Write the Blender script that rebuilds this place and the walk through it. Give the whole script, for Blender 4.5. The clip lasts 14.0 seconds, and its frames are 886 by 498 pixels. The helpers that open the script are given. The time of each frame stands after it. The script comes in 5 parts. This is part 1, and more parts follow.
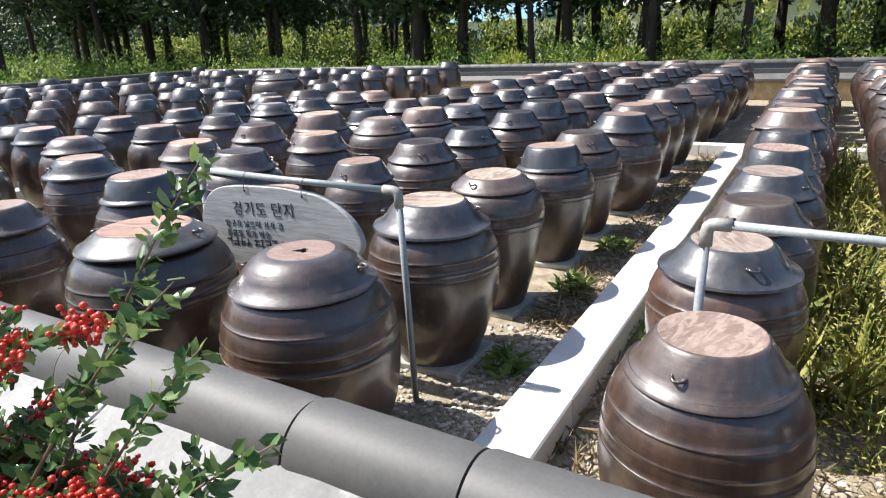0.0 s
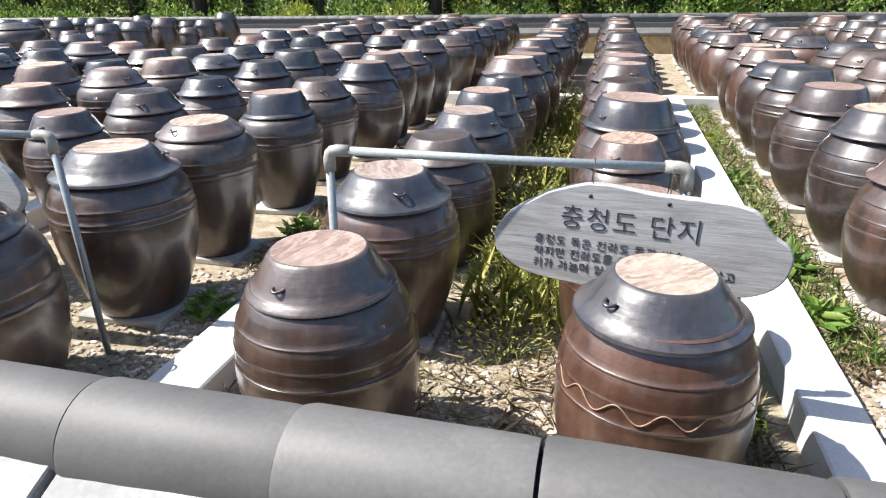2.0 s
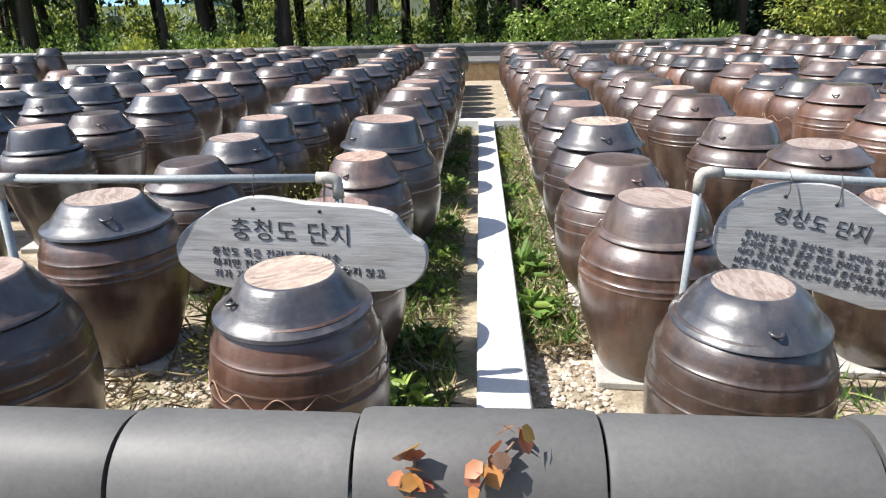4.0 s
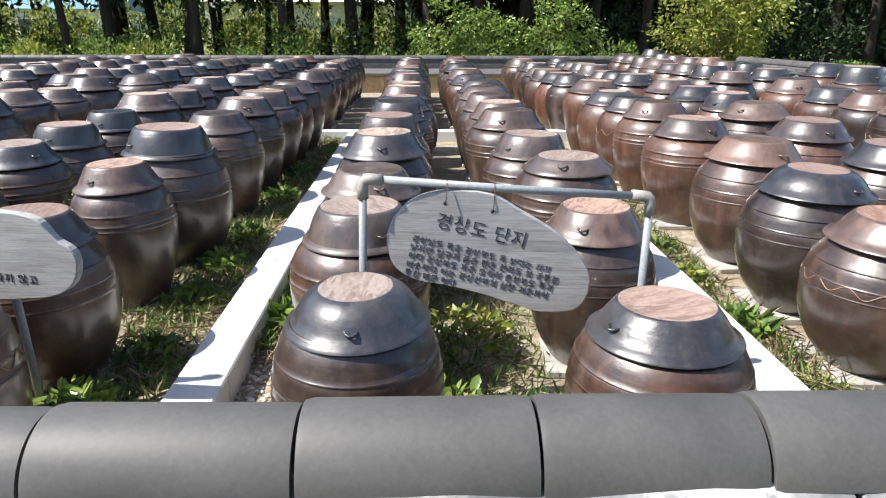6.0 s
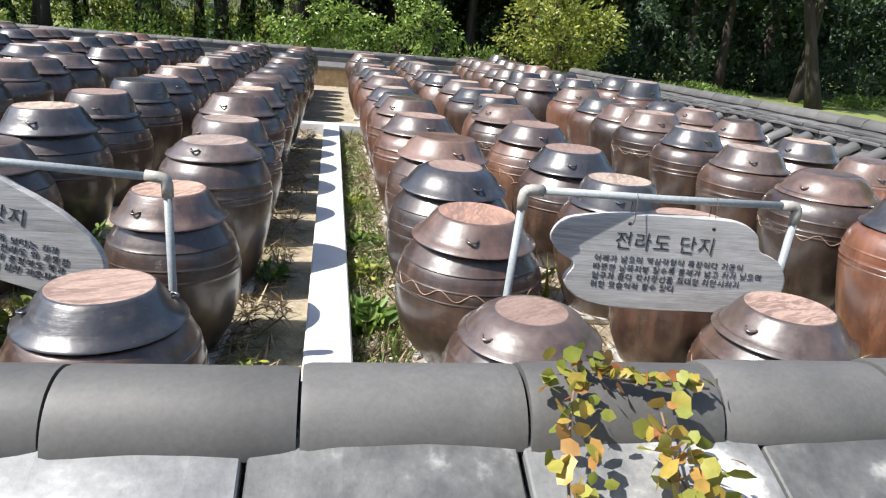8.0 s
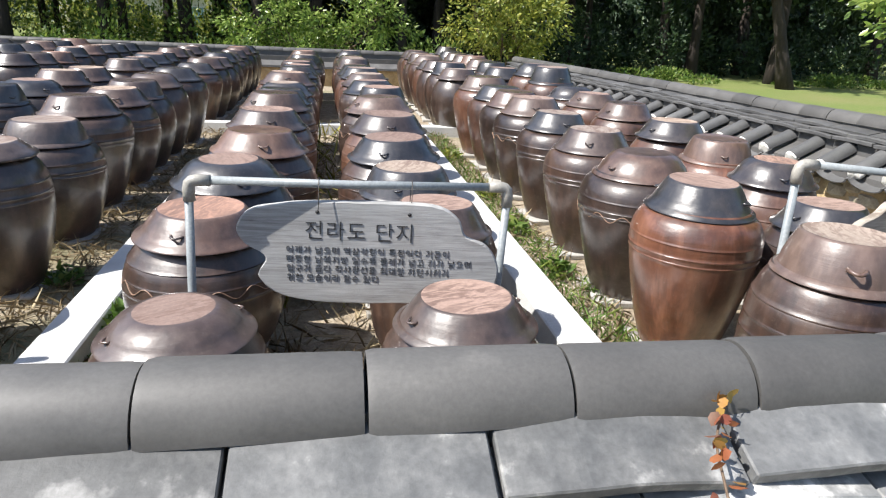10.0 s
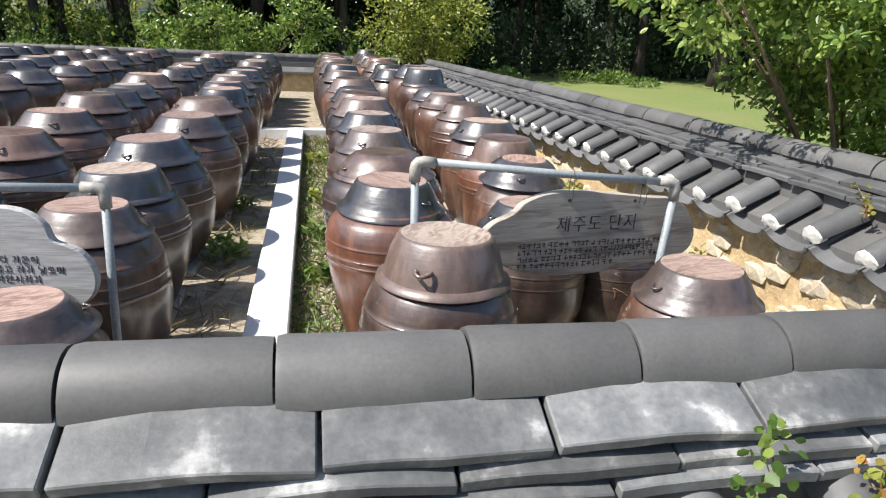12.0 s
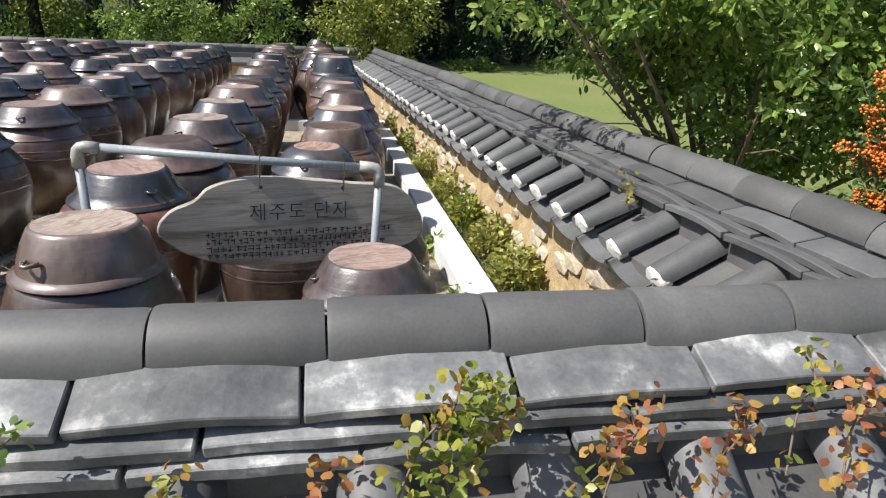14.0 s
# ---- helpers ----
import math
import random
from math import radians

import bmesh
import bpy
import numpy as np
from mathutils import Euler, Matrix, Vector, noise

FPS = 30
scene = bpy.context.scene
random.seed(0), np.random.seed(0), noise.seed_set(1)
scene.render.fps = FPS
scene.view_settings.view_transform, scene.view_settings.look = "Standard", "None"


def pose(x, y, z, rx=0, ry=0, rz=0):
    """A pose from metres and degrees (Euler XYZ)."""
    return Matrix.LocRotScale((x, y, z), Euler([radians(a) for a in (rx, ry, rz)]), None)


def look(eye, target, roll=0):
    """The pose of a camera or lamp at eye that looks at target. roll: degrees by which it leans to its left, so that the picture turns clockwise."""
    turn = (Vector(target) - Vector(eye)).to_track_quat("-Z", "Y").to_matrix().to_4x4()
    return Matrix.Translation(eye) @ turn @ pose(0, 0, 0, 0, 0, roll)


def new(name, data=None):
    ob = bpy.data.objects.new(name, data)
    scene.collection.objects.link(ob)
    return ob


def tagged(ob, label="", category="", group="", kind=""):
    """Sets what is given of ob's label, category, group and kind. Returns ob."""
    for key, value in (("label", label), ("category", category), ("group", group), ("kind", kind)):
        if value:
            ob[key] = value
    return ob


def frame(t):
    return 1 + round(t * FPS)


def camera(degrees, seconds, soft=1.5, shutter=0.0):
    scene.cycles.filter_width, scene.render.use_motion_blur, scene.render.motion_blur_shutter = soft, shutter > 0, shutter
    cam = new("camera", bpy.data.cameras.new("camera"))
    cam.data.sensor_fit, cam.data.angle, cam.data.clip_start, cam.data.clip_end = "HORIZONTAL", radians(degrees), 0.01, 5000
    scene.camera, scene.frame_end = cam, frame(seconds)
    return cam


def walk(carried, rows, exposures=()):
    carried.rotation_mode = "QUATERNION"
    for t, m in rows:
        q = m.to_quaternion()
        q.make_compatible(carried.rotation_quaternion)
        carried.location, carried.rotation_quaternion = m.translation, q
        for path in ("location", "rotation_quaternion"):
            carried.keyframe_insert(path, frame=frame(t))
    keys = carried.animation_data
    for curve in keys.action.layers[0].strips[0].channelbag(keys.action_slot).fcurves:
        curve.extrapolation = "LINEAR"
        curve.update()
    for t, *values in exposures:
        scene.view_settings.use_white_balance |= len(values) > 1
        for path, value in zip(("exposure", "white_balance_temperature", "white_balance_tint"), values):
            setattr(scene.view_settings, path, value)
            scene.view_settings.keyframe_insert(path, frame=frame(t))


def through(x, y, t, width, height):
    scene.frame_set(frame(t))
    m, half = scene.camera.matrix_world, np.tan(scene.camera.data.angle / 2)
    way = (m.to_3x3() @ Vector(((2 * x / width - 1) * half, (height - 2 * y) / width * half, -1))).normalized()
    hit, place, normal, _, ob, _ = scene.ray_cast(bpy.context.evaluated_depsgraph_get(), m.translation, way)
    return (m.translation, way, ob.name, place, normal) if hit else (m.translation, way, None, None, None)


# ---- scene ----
SKY_STRENGTH, SUN_STRENGTH, EXPOSURE = 0.100, 5.0, 0.94
cam = camera(68.74, 14.0, soft=1.2)
PATH = [
    (0, (0.398, 0.740, 1.658), (-0.568, 2.378, 1.039), -2.41),
    (0.5, (0.567, 0.743, 1.608), (-0.199, 2.462, 0.931), -1.74),
    (1, (0.705, 0.771, 1.583), (0.146, 2.552, 0.866), -1.71),
    (1.5, (0.876, 0.811, 1.565), (0.402, 2.610, 0.831), -1.44),
    (2, (1.052, 0.832, 1.579), (0.600, 2.629, 0.827), -1.00),
    (2.5, (1.201, 0.825, 1.580), (0.818, 2.647, 0.850), -1.63),
    (3, (1.401, 0.754, 1.582), (1.014, 2.579, 0.859), -1.55),
    (3.5, (1.620, 0.713, 1.581), (1.307, 2.560, 0.881), -0.96),
    (4, (1.846, 0.748, 1.559), (1.731, 2.627, 0.882), -1.41),
    (4.2, (1.946, 0.784, 1.562), (1.858, 2.661, 0.877), -1.34),
    (6.3, (3.067, 0.697, 1.536), (3.153, 2.590, 0.897), 0.78),
    (6.5, (3.212, 0.687, 1.557), (3.302, 2.581, 0.921), 1.55),
    (7, (3.586, 0.645, 1.550), (3.761, 2.543, 0.945), 1.42),
    (7.5, (3.978, 0.609, 1.548), (4.232, 2.494, 0.929), 2.78),
    (8, (4.330, 0.641, 1.522), (4.682, 2.505, 0.889), 4.96),
    (8.2, (4.468, 0.651, 1.528), (4.828, 2.512, 0.892), 5.81),
    (10.3, (5.760, 0.549, 1.538), (6.085, 2.414, 0.891), 2.30),
    (10.5, (5.910, 0.514, 1.544), (6.230, 2.380, 0.900), 2.18),
    (11, (6.266, 0.465, 1.550), (6.597, 2.326, 0.895), 2.14),
    (11.5, (6.634, 0.500, 1.564), (6.989, 2.359, 0.916), 2.65),
    (12, (6.953, 0.456, 1.551), (7.340, 2.314, 0.920), 2.67),
    (12.5, (7.254, 0.386, 1.559), (7.617, 2.243, 0.913), 2.34),
    (13, (7.559, 0.413, 1.535), (7.906, 2.269, 0.876), 2.16),
    (13.5, (7.878, 0.409, 1.559), (8.229, 2.261, 0.892), 2.37),
    (14, (8.164, 0.330, 1.555), (8.529, 2.184, 0.900), 2.31),
]
walk(cam, [(t, look(eye, target, roll)) for t, eye, target, roll in PATH], [(0.0, EXPOSURE + 0.1), (1.5, EXPOSURE + 0.25), (3.0, EXPOSURE + 0.22), (6.5, EXPOSURE), (8.0, EXPOSURE + 0.05), (10.5, EXPOSURE - 0.1), (12.5, EXPOSURE - 0.1), (14.0, EXPOSURE - 0.35)])

# ---- world, sun, exposure ----
SUN_FROM = Vector((-0.61, -0.13, 0.78)).normalized()
world = bpy.data.worlds.new("world")
scene.world = world
world.use_nodes = True
wn = world.node_tree.nodes
sky = wn.new("ShaderNodeTexSky")
sky.sky_type = "NISHITA"
sky.sun_disc = False
sky.sun_elevation = math.asin(SUN_FROM.z)
sky.sun_rotation = math.atan2(SUN_FROM.x, SUN_FROM.y)
world.node_tree.links.new(sky.outputs[0], wn["Background"].inputs[0])
wn["Background"].inputs[1].default_value = SKY_STRENGTH
sun = new("sun", bpy.data.lights.new("sun", "SUN"))
sun.data.energy, sun.data.angle, sun.data.color = SUN_STRENGTH, radians(0.5), (1.0, 0.965, 0.92)
sun.matrix_world = look(SUN_FROM * 60, (0, 0, 0))


# ---- materials ----
def material(name):
    m = bpy.data.materials.new(name)
    m.use_nodes = True
    nt = m.node_tree
    return m, nt, nt.nodes["Principled BSDF"]


def node(nt, kind, **inputs):
    n = nt.nodes.new(kind)
    for k, v in inputs.items():
        n.inputs[k.replace("_", " ")].default_value = v
    return n


def ramp(nt, fac, stops):
    r = nt.nodes.new("ShaderNodeValToRGB")
    els = r.color_ramp.elements
    while len(els) < len(stops):
        els.new(0.5)
    for e, (p, c) in zip(els, stops):
        e.position, e.color = p, (*c, 1)
    nt.links.new(fac, r.inputs[0])
    return r.outputs[0]


def mixed(nt, fac, a, b, mode="MIX"):
    m = nt.nodes.new("ShaderNodeMix")
    m.data_type, m.blend_type = "RGBA", mode
    for sock, val in ((m.inputs[0], fac), (m.inputs[6], a), (m.inputs[7], b)):
        if isinstance(val, (int, float)):
            sock.default_value = val
        elif isinstance(val, tuple):
            sock.default_value = (*val, 1)
        else:
            nt.links.new(val, sock)
    return m.outputs[2]


def coords(nt, scale=(1, 1, 1), kind="Object"):
    tc, mp = nt.nodes.new("ShaderNodeTexCoord"), nt.nodes.new("ShaderNodeMapping")
    mp.inputs["Scale"].default_value = scale
    nt.links.new(tc.outputs[kind], mp.inputs[0])
    return mp.outputs[0]


def shifted(nt, vec):
    """Moves a texture by the object's own random number, so that copies differ."""
    info = nt.nodes.new("ShaderNodeObjectInfo")
    mul = nt.nodes.new("ShaderNodeMath")
    mul.operation = "MULTIPLY"
    mul.inputs[1].default_value = 37.0
    nt.links.new(info.outputs["Random"], mul.inputs[0])
    add = nt.nodes.new("ShaderNodeVectorMath")
    nt.links.new(vec, add.inputs[0])
    nt.links.new(mul.outputs[0], add.inputs[1])
    return add.outputs[0], info.outputs["Random"]


def noisy(nt, vec, scale, detail=4.0, rough=0.55):
    n = node(nt, "ShaderNodeTexNoise", Scale=scale, Detail=detail, Roughness=rough)
    nt.links.new(vec, n.inputs["Vector"])
    return n.outputs["Fac"]


def bump(nt, bsdf, height, strength, distance):
    b = node(nt, "ShaderNodeBump", Strength=strength, Distance=distance)
    nt.links.new(height, b.inputs["Height"])
    if bsdf.inputs["Normal"].is_linked:
        nt.links.new(bsdf.inputs["Normal"].links[0].from_socket, b.inputs["Normal"])
    nt.links.new(b.outputs[0], bsdf.inputs["Normal"])


def spread(nt, fac, lo, hi):
    r = nt.nodes.new("ShaderNodeMapRange")
    r.inputs["To Min"].default_value, r.inputs["To Max"].default_value = lo, hi
    nt.links.new(fac, r.inputs[0])
    return r.outputs[0]


def glaze(name, dark, mid, light, rough=(0.22, 0.46), rings=0.16):
    """Salt-glazed earthenware: throwing rings, runs of ash, dull patches."""
    m, nt, b = material(name)
    vec, rnd = shifted(nt, coords(nt))
    big = noisy(nt, vec, 4.0, 5.0, 0.6)
    flat, _ = shifted(nt, coords(nt, (2.2, 2.2, 26)))
    ring = noisy(nt, flat, 2.0, 4.0, 0.6)
    run, _ = shifted(nt, coords(nt, (14, 14, 2.0)))
    runs = noisy(nt, run, 1.2, 3.0, 0.6)
    col = ramp(nt, big, [(0.28, dark), (0.52, mid), (0.78, light)])
    col = mixed(nt, spread(nt, ring, 0.0, 0.45), col, mid)
    col = mixed(nt, ramp(nt, runs, [(0.50, (0, 0, 0)), (0.74, (0.7, 0.7, 0.7))]), col, light)
    col = mixed(nt, ramp(nt, runs, [(0.28, (0.75, 0.75, 0.75)), (0.46, (0, 0, 0))]), col, dark)
    tint = ramp(nt, rnd, [(0.0, (0.62, 0.62, 0.66)), (0.3, (0.85, 0.82, 0.80)), (0.6, (1.0, 1.0, 1.0)), (1.0, (1.35, 1.12, 0.98))])
    col = mixed(nt, 1.0, col, tint, "MULTIPLY")
    bloom = noisy(nt, vec, 7.0, 7.0, 0.72)
    dull = ramp(nt, bloom, [(0.50, (0, 0, 0)), (0.66, (1, 1, 1))])
    pale = mixed(nt, 0.5, col, (0.14, 0.115, 0.10))
    soft = nt.nodes.new("ShaderNodeMath")
    soft.operation = "MULTIPLY"
    soft.inputs[1].default_value = 0.38
    nt.links.new(dull, soft.inputs[0])
    col = mixed(nt, soft.outputs[0], col, pale)
    dust = noisy(nt, vec, 45.0, 6.0, 0.7)
    col = mixed(nt, ramp(nt, dust, [(0.57, (0, 0, 0)), (0.8, (0.24, 0.24, 0.24))]), col, (0.25, 0.21, 0.175))
    nt.links.new(col, b.inputs["Base Color"])
    nt.links.new(spread(nt, bloom, rough[0], rough[1] + 0.2), b.inputs["Roughness"])
    b.inputs["Specular IOR Level"].default_value = 0.6
    nt.links.new(spread(nt, dull, 1.0, 0.4), b.inputs["Coat Weight"])
    nt.links.new(spread(nt, dust, 0.08, 0.34), b.inputs["Coat Roughness"])
    bump(nt, b, noisy(nt, vec, 9.0, 2.0), 0.3, 0.014)
    bump(nt, b, ring, rings * 1.3, 0.006)
    bump(nt, b, dust, 0.4, 0.0018)
    return m


def earth(name, stops, scale, rough=0.9, fine=60.0, strength=0.4, depth=0.004, stretch=(1, 1, 1), kind="Object", own=True, grain=0.35, vary=0.0):
    m, nt, b = material(name)
    vec = coords(nt, stretch, kind)
    if own:
        vec, rnd = shifted(nt, vec)
    big = noisy(nt, vec, scale, 6.0, 0.62)
    small = noisy(nt, vec, fine, 5.0, 0.65)
    col = ramp(nt, big, stops)
    if vary:
        col = mixed(nt, 1.0, col, ramp(nt, rnd, [(0.0, (1 - vary,) * 3), (0.55, (1.0, 1.0, 1.0)), (1.0, (1 + 1.5 * vary,) * 3)]), "MULTIPLY")
    col = mixed(nt, grain, col, ramp(nt, small, [(0.3, (0.25, 0.25, 0.25)), (0.7, (0.85, 0.85, 0.85))]), "OVERLAY")
    nt.links.new(col, b.inputs["Base Color"])
    nt.links.new(spread(nt, big, max(rough - 0.12, 0.05), min(rough + 0.12, 1.0)), b.inputs["Roughness"])
    bump(nt, b, big, strength * 0.7, depth * 3)
    bump(nt, b, small, strength, depth)
    return m


def leafy(name, stops, gloss=0.45, through=0.35):
    m, nt, b = material(name)
    geo = nt.nodes.new("ShaderNodeNewGeometry")
    col = ramp(nt, geo.outputs["Random Per Island"], stops)
    vein = noisy(nt, coords(nt), 70.0, 2.0)
    col = mixed(nt, 0.25, col, ramp(nt, vein, [(0.35, (0.3, 0.3, 0.3)), (0.7, (0.8, 0.8, 0.8))]), "OVERLAY")
    nt.links.new(col, b.inputs["Base Color"])
    b.inputs["Roughness"].default_value = gloss
    t = nt.nodes.new("ShaderNodeBsdfTranslucent")
    nt.links.new(col, t.inputs[0])
    mix = nt.nodes.new("ShaderNodeMixShader")
    mix.inputs[0].default_value = through
    nt.links.new(b.outputs[0], mix.inputs[1])
    nt.links.new(t.outputs[0], mix.inputs[2])
    nt.links.new(mix.outputs[0], nt.nodes["Material Output"].inputs[0])
    return m


M = {}
M["dark"] = glaze("dark_glaze", (0.016, 0.0105, 0.0082), (0.040, 0.0235, 0.0170), (0.088, 0.052, 0.037))
M["brown"] = glaze("brown_glaze", (0.020, 0.012, 0.009), (0.052, 0.029, 0.0205), (0.115, 0.068, 0.047))
M["red"] = glaze("red_glaze", (0.038, 0.018, 0.0112), (0.100, 0.046, 0.028), (0.19, 0.10, 0.064))
M["lid_black"] = glaze("blue_black_glaze", (0.018, 0.018, 0.021), (0.034, 0.034, 0.039), (0.075, 0.07, 0.068), (0.16, 0.4))
M["lid_brown"] = glaze("lid_brown_glaze", (0.036, 0.026, 0.023), (0.072, 0.051, 0.044), (0.14, 0.10, 0.084), (0.2, 0.45))
M["lid_red"] = glaze("lid_red_glaze", (0.062, 0.042, 0.034), (0.115, 0.077, 0.062), (0.19, 0.135, 0.11), (0.26, 0.48))


def bare_clay():
    m, nt, b = material("bare_clay_top")
    vec, rnd = shifted(nt, coords(nt, (2.2, 7.5, 3.0)))
    w = node(nt, "ShaderNodeTexNoise", Scale=3.4, Detail=3.0, Roughness=0.5, Distortion=1.6)
    nt.links.new(vec, w.inputs["Vector"])
    fine = noisy(nt, coords(nt), 60.0, 5.0, 0.7)
    base = ramp(nt, rnd, [(0.0, (0.22, 0.155, 0.13)), (0.3, (0.34, 0.235, 0.19)), (0.55, (0.28, 0.23, 0.20)), (0.8, (0.43, 0.34, 0.265)), (1.0, (0.36, 0.20, 0.145))])
    col = mixed(nt, ramp(nt, w.outputs["Fac"], [(0.42, (0.0, 0.0, 0.0)), (0.56, (0.8, 0.8, 0.8))]), base, (0.15, 0.095, 0.076))
    big = noisy(nt, vec, 1.2)
    col = mixed(nt, ramp(nt, big, [(0.42, (0.0, 0.0, 0.0)), (0.7, (0.8, 0.8, 0.8))]), col, base)
    col = mixed(nt, 0.3, col, ramp(nt, fine, [(0.3, (0.2, 0.2, 0.2)), (0.7, (0.85, 0.85, 0.85))]), "OVERLAY")
    nt.links.new(col, b.inputs["Base Color"])
    b.inputs["Roughness"].default_value = 0.62
    bump(nt, b, fine, 0.4, 0.002)
    return m


M["clay"] = bare_clay()
M["granite"] = earth("pale_granite", [(0.3, (0.46, 0.46, 0.45)), (0.7, (0.62, 0.62, 0.60))], 3.0, 0.85, 160.0, 0.3, 0.0015)
M["slab"] = earth("stone_slab", [(0.3, (0.26, 0.25, 0.23)), (0.7, (0.45, 0.43, 0.39))], 5.0, 0.9, 90.0, 0.4, 0.003)
M["tile"] = earth("grey_roof_tile", [(0.25, (0.064, 0.062, 0.060)), (0.6, (0.097, 0.094, 0.090)), (0.8, (0.15, 0.144, 0.135))], 4.0, 0.6, 110.0, 0.16, 0.0012, grain=0.2, vary=0.16)
M["old_tile"] = earth("weathered_roof_tile", [(0.25, (0.07, 0.072, 0.073)), (0.46, (0.108, 0.110, 0.110)), (0.57, (0.155, 0.156, 0.153)), (0.66, (0.37, 0.365, 0.35)), (0.78, (0.50, 0.49, 0.47))], 7.0, 0.6, 70.0, 0.35, 0.002, grain=0.3, vary=0.42)
M["dark_tile"] = earth("dark_roof_tile", [(0.25, (0.07, 0.07, 0.071)), (0.6, (0.105, 0.104, 0.103)), (0.8, (0.15, 0.148, 0.14))], 6.0, 0.6, 90.0, 0.2, 0.0012, grain=0.2, vary=0.2)
M["plaster"] = earth("lime_plaster", [(0.3, (0.55, 0.53, 0.48)), (0.7, (0.78, 0.76, 0.70))], 12.0, 0.9, 70.0, 0.5, 0.004)
M["mud"] = earth("mud_wall", [(0.25, (0.30, 0.20, 0.10)), (0.55, (0.45, 0.33, 0.18)), (0.8, (0.55, 0.44, 0.28))], 7.0, 0.95, 40.0, 0.8, 0.01, own=False)
M["mudstone"] = earth("wall_stone", [(0.3, (0.34, 0.27, 0.18)), (0.7, (0.50, 0.44, 0.34))], 8.0, 0.9, 60.0, 0.6, 0.005)
M["pipe"] = earth("grey_plastic", [(0.3, (0.22, 0.245, 0.255)), (0.7, (0.29, 0.31, 0.315))], 4.0, 0.42, 90.0, 0.08, 0.0006)
M["elbow"] = earth("beige_plastic", [(0.3, (0.27, 0.255, 0.225)), (0.7, (0.36, 0.34, 0.30))], 6.0, 0.45, 90.0, 0.08, 0.0006)
M["ink"] = earth("black_ink", [(0.3, (0.012, 0.012, 0.013)), (0.7, (0.05, 0.05, 0.052))], 30.0, 0.7, 150.0, 0.1, 0.0005)
M["wire"] = earth("dark_wire", [(0.3, (0.03, 0.025, 0.02)), (0.7, (0.10, 0.085, 0.07))], 30.0, 0.5, 150.0, 0.1, 0.0005)
M["bark"] = earth("pine_bark", [(0.3, (0.018, 0.014, 0.011)), (0.55, (0.040, 0.030, 0.024)), (0.8, (0.085, 0.066, 0.053))], 3.0, 0.95, 20.0, 1.0, 0.02, (3, 3, 0.6))
M["twig"] = earth("brown_twig", [(0.3, (0.09, 0.06, 0.04)), (0.7, (0.2, 0.14, 0.09))], 20.0, 0.8, 90.0, 0.3, 0.001)
M["pebble"] = earth("pebble", [(0.3, (0.25, 0.21, 0.16)), (0.7, (0.46, 0.41, 0.34))], 6.0, 0.85, 90.0, 0.3, 0.002)
M["cream"] = earth("cream_render", [(0.3, (0.50, 0.47, 0.40)), (0.7, (0.64, 0.61, 0.54))], 0.4, 0.9, 6.0, 0.2, 0.01)
M["white"] = earth("white_cladding", [(0.3, (0.62, 0.63, 0.64)), (0.7, (0.75, 0.76, 0.77))], 0.3, 0.8, 5.0, 0.2, 0.01)
M["roofing"] = earth("blue_roof_sheet", [(0.3, (0.12, 0.24, 0.34)), (0.7, (0.2, 0.36, 0.46))], 0.6, 0.5, 8.0, 0.2, 0.01)
M["pane"] = earth("window_glass", [(0.3, (0.03, 0.05, 0.06)), (0.7, (0.08, 0.11, 0.13))], 0.6, 0.1, 8.0, 0.02, 0.001)
M["leaf_bush"] = leafy("green_leaf", [(0.0, (0.07, 0.14, 0.025)), (0.55, (0.21, 0.31, 0.06)), (1.0, (0.42, 0.50, 0.14))], 0.32, 0.42)
M["leaf_pyr"] = leafy("firethorn_leaf", [(0.0, (0.035, 0.08, 0.025)), (0.6, (0.085, 0.16, 0.045)), (1.0, (0.26, 0.34, 0.12))], 0.3, 0.25)
M["leaf_yellow"] = leafy("yellow_green_leaf", [(0.0, (0.11, 0.16, 0.03)), (0.6, (0.26, 0.30, 0.05)), (1.0, (0.42, 0.40, 0.08))], 0.45, 0.4)
M["leaf_pine"] = leafy("pine_needle", [(0.0, (0.012, 0.03, 0.012)), (0.7, (0.03, 0.06, 0.02)), (1.0, (0.06, 0.10, 0.03))], 0.5, 0.2)
M["leaf_under"] = leafy("undergrowth_leaf", [(0.0, (0.05, 0.11, 0.02)), (0.5, (0.12, 0.20, 0.035)), (1.0, (0.25, 0.31, 0.07))], 0.5, 0.4)
M["leaf_vine"] = leafy("vine_leaf", [(0.0, (0.14, 0.19, 0.03)), (0.45, (0.32, 0.31, 0.06)), (0.7, (0.40, 0.27, 0.06)), (1.0, (0.30, 0.11, 0.05))], 0.45, 0.35)
M["leaf_red"] = leafy("autumn_vine_leaf", [(0.0, (0.36, 0.27, 0.06)), (0.4, (0.40, 0.17, 0.05)), (0.75, (0.27, 0.08, 0.05)), (1.0, (0.20, 0.12, 0.08))], 0.5, 0.3)
M["leaf_weed"] = leafy("wispy_weed_leaf", [(0.0, (0.17, 0.20, 0.04)), (0.5, (0.36, 0.36, 0.08)), (1.0, (0.55, 0.50, 0.16))], 0.5, 0.45)
M["straw"] = leafy("dry_straw", [(0.0, (0.16, 0.115, 0.06)), (0.6, (0.30, 0.23, 0.13)), (1.0, (0.44, 0.37, 0.23))], 0.7, 0.2)
M["grass"] = leafy("grass_blade", [(0.0, (0.07, 0.14, 0.025)), (0.6, (0.15, 0.25, 0.045)), (1.0, (0.30, 0.35, 0.09))], 0.5, 0.35)
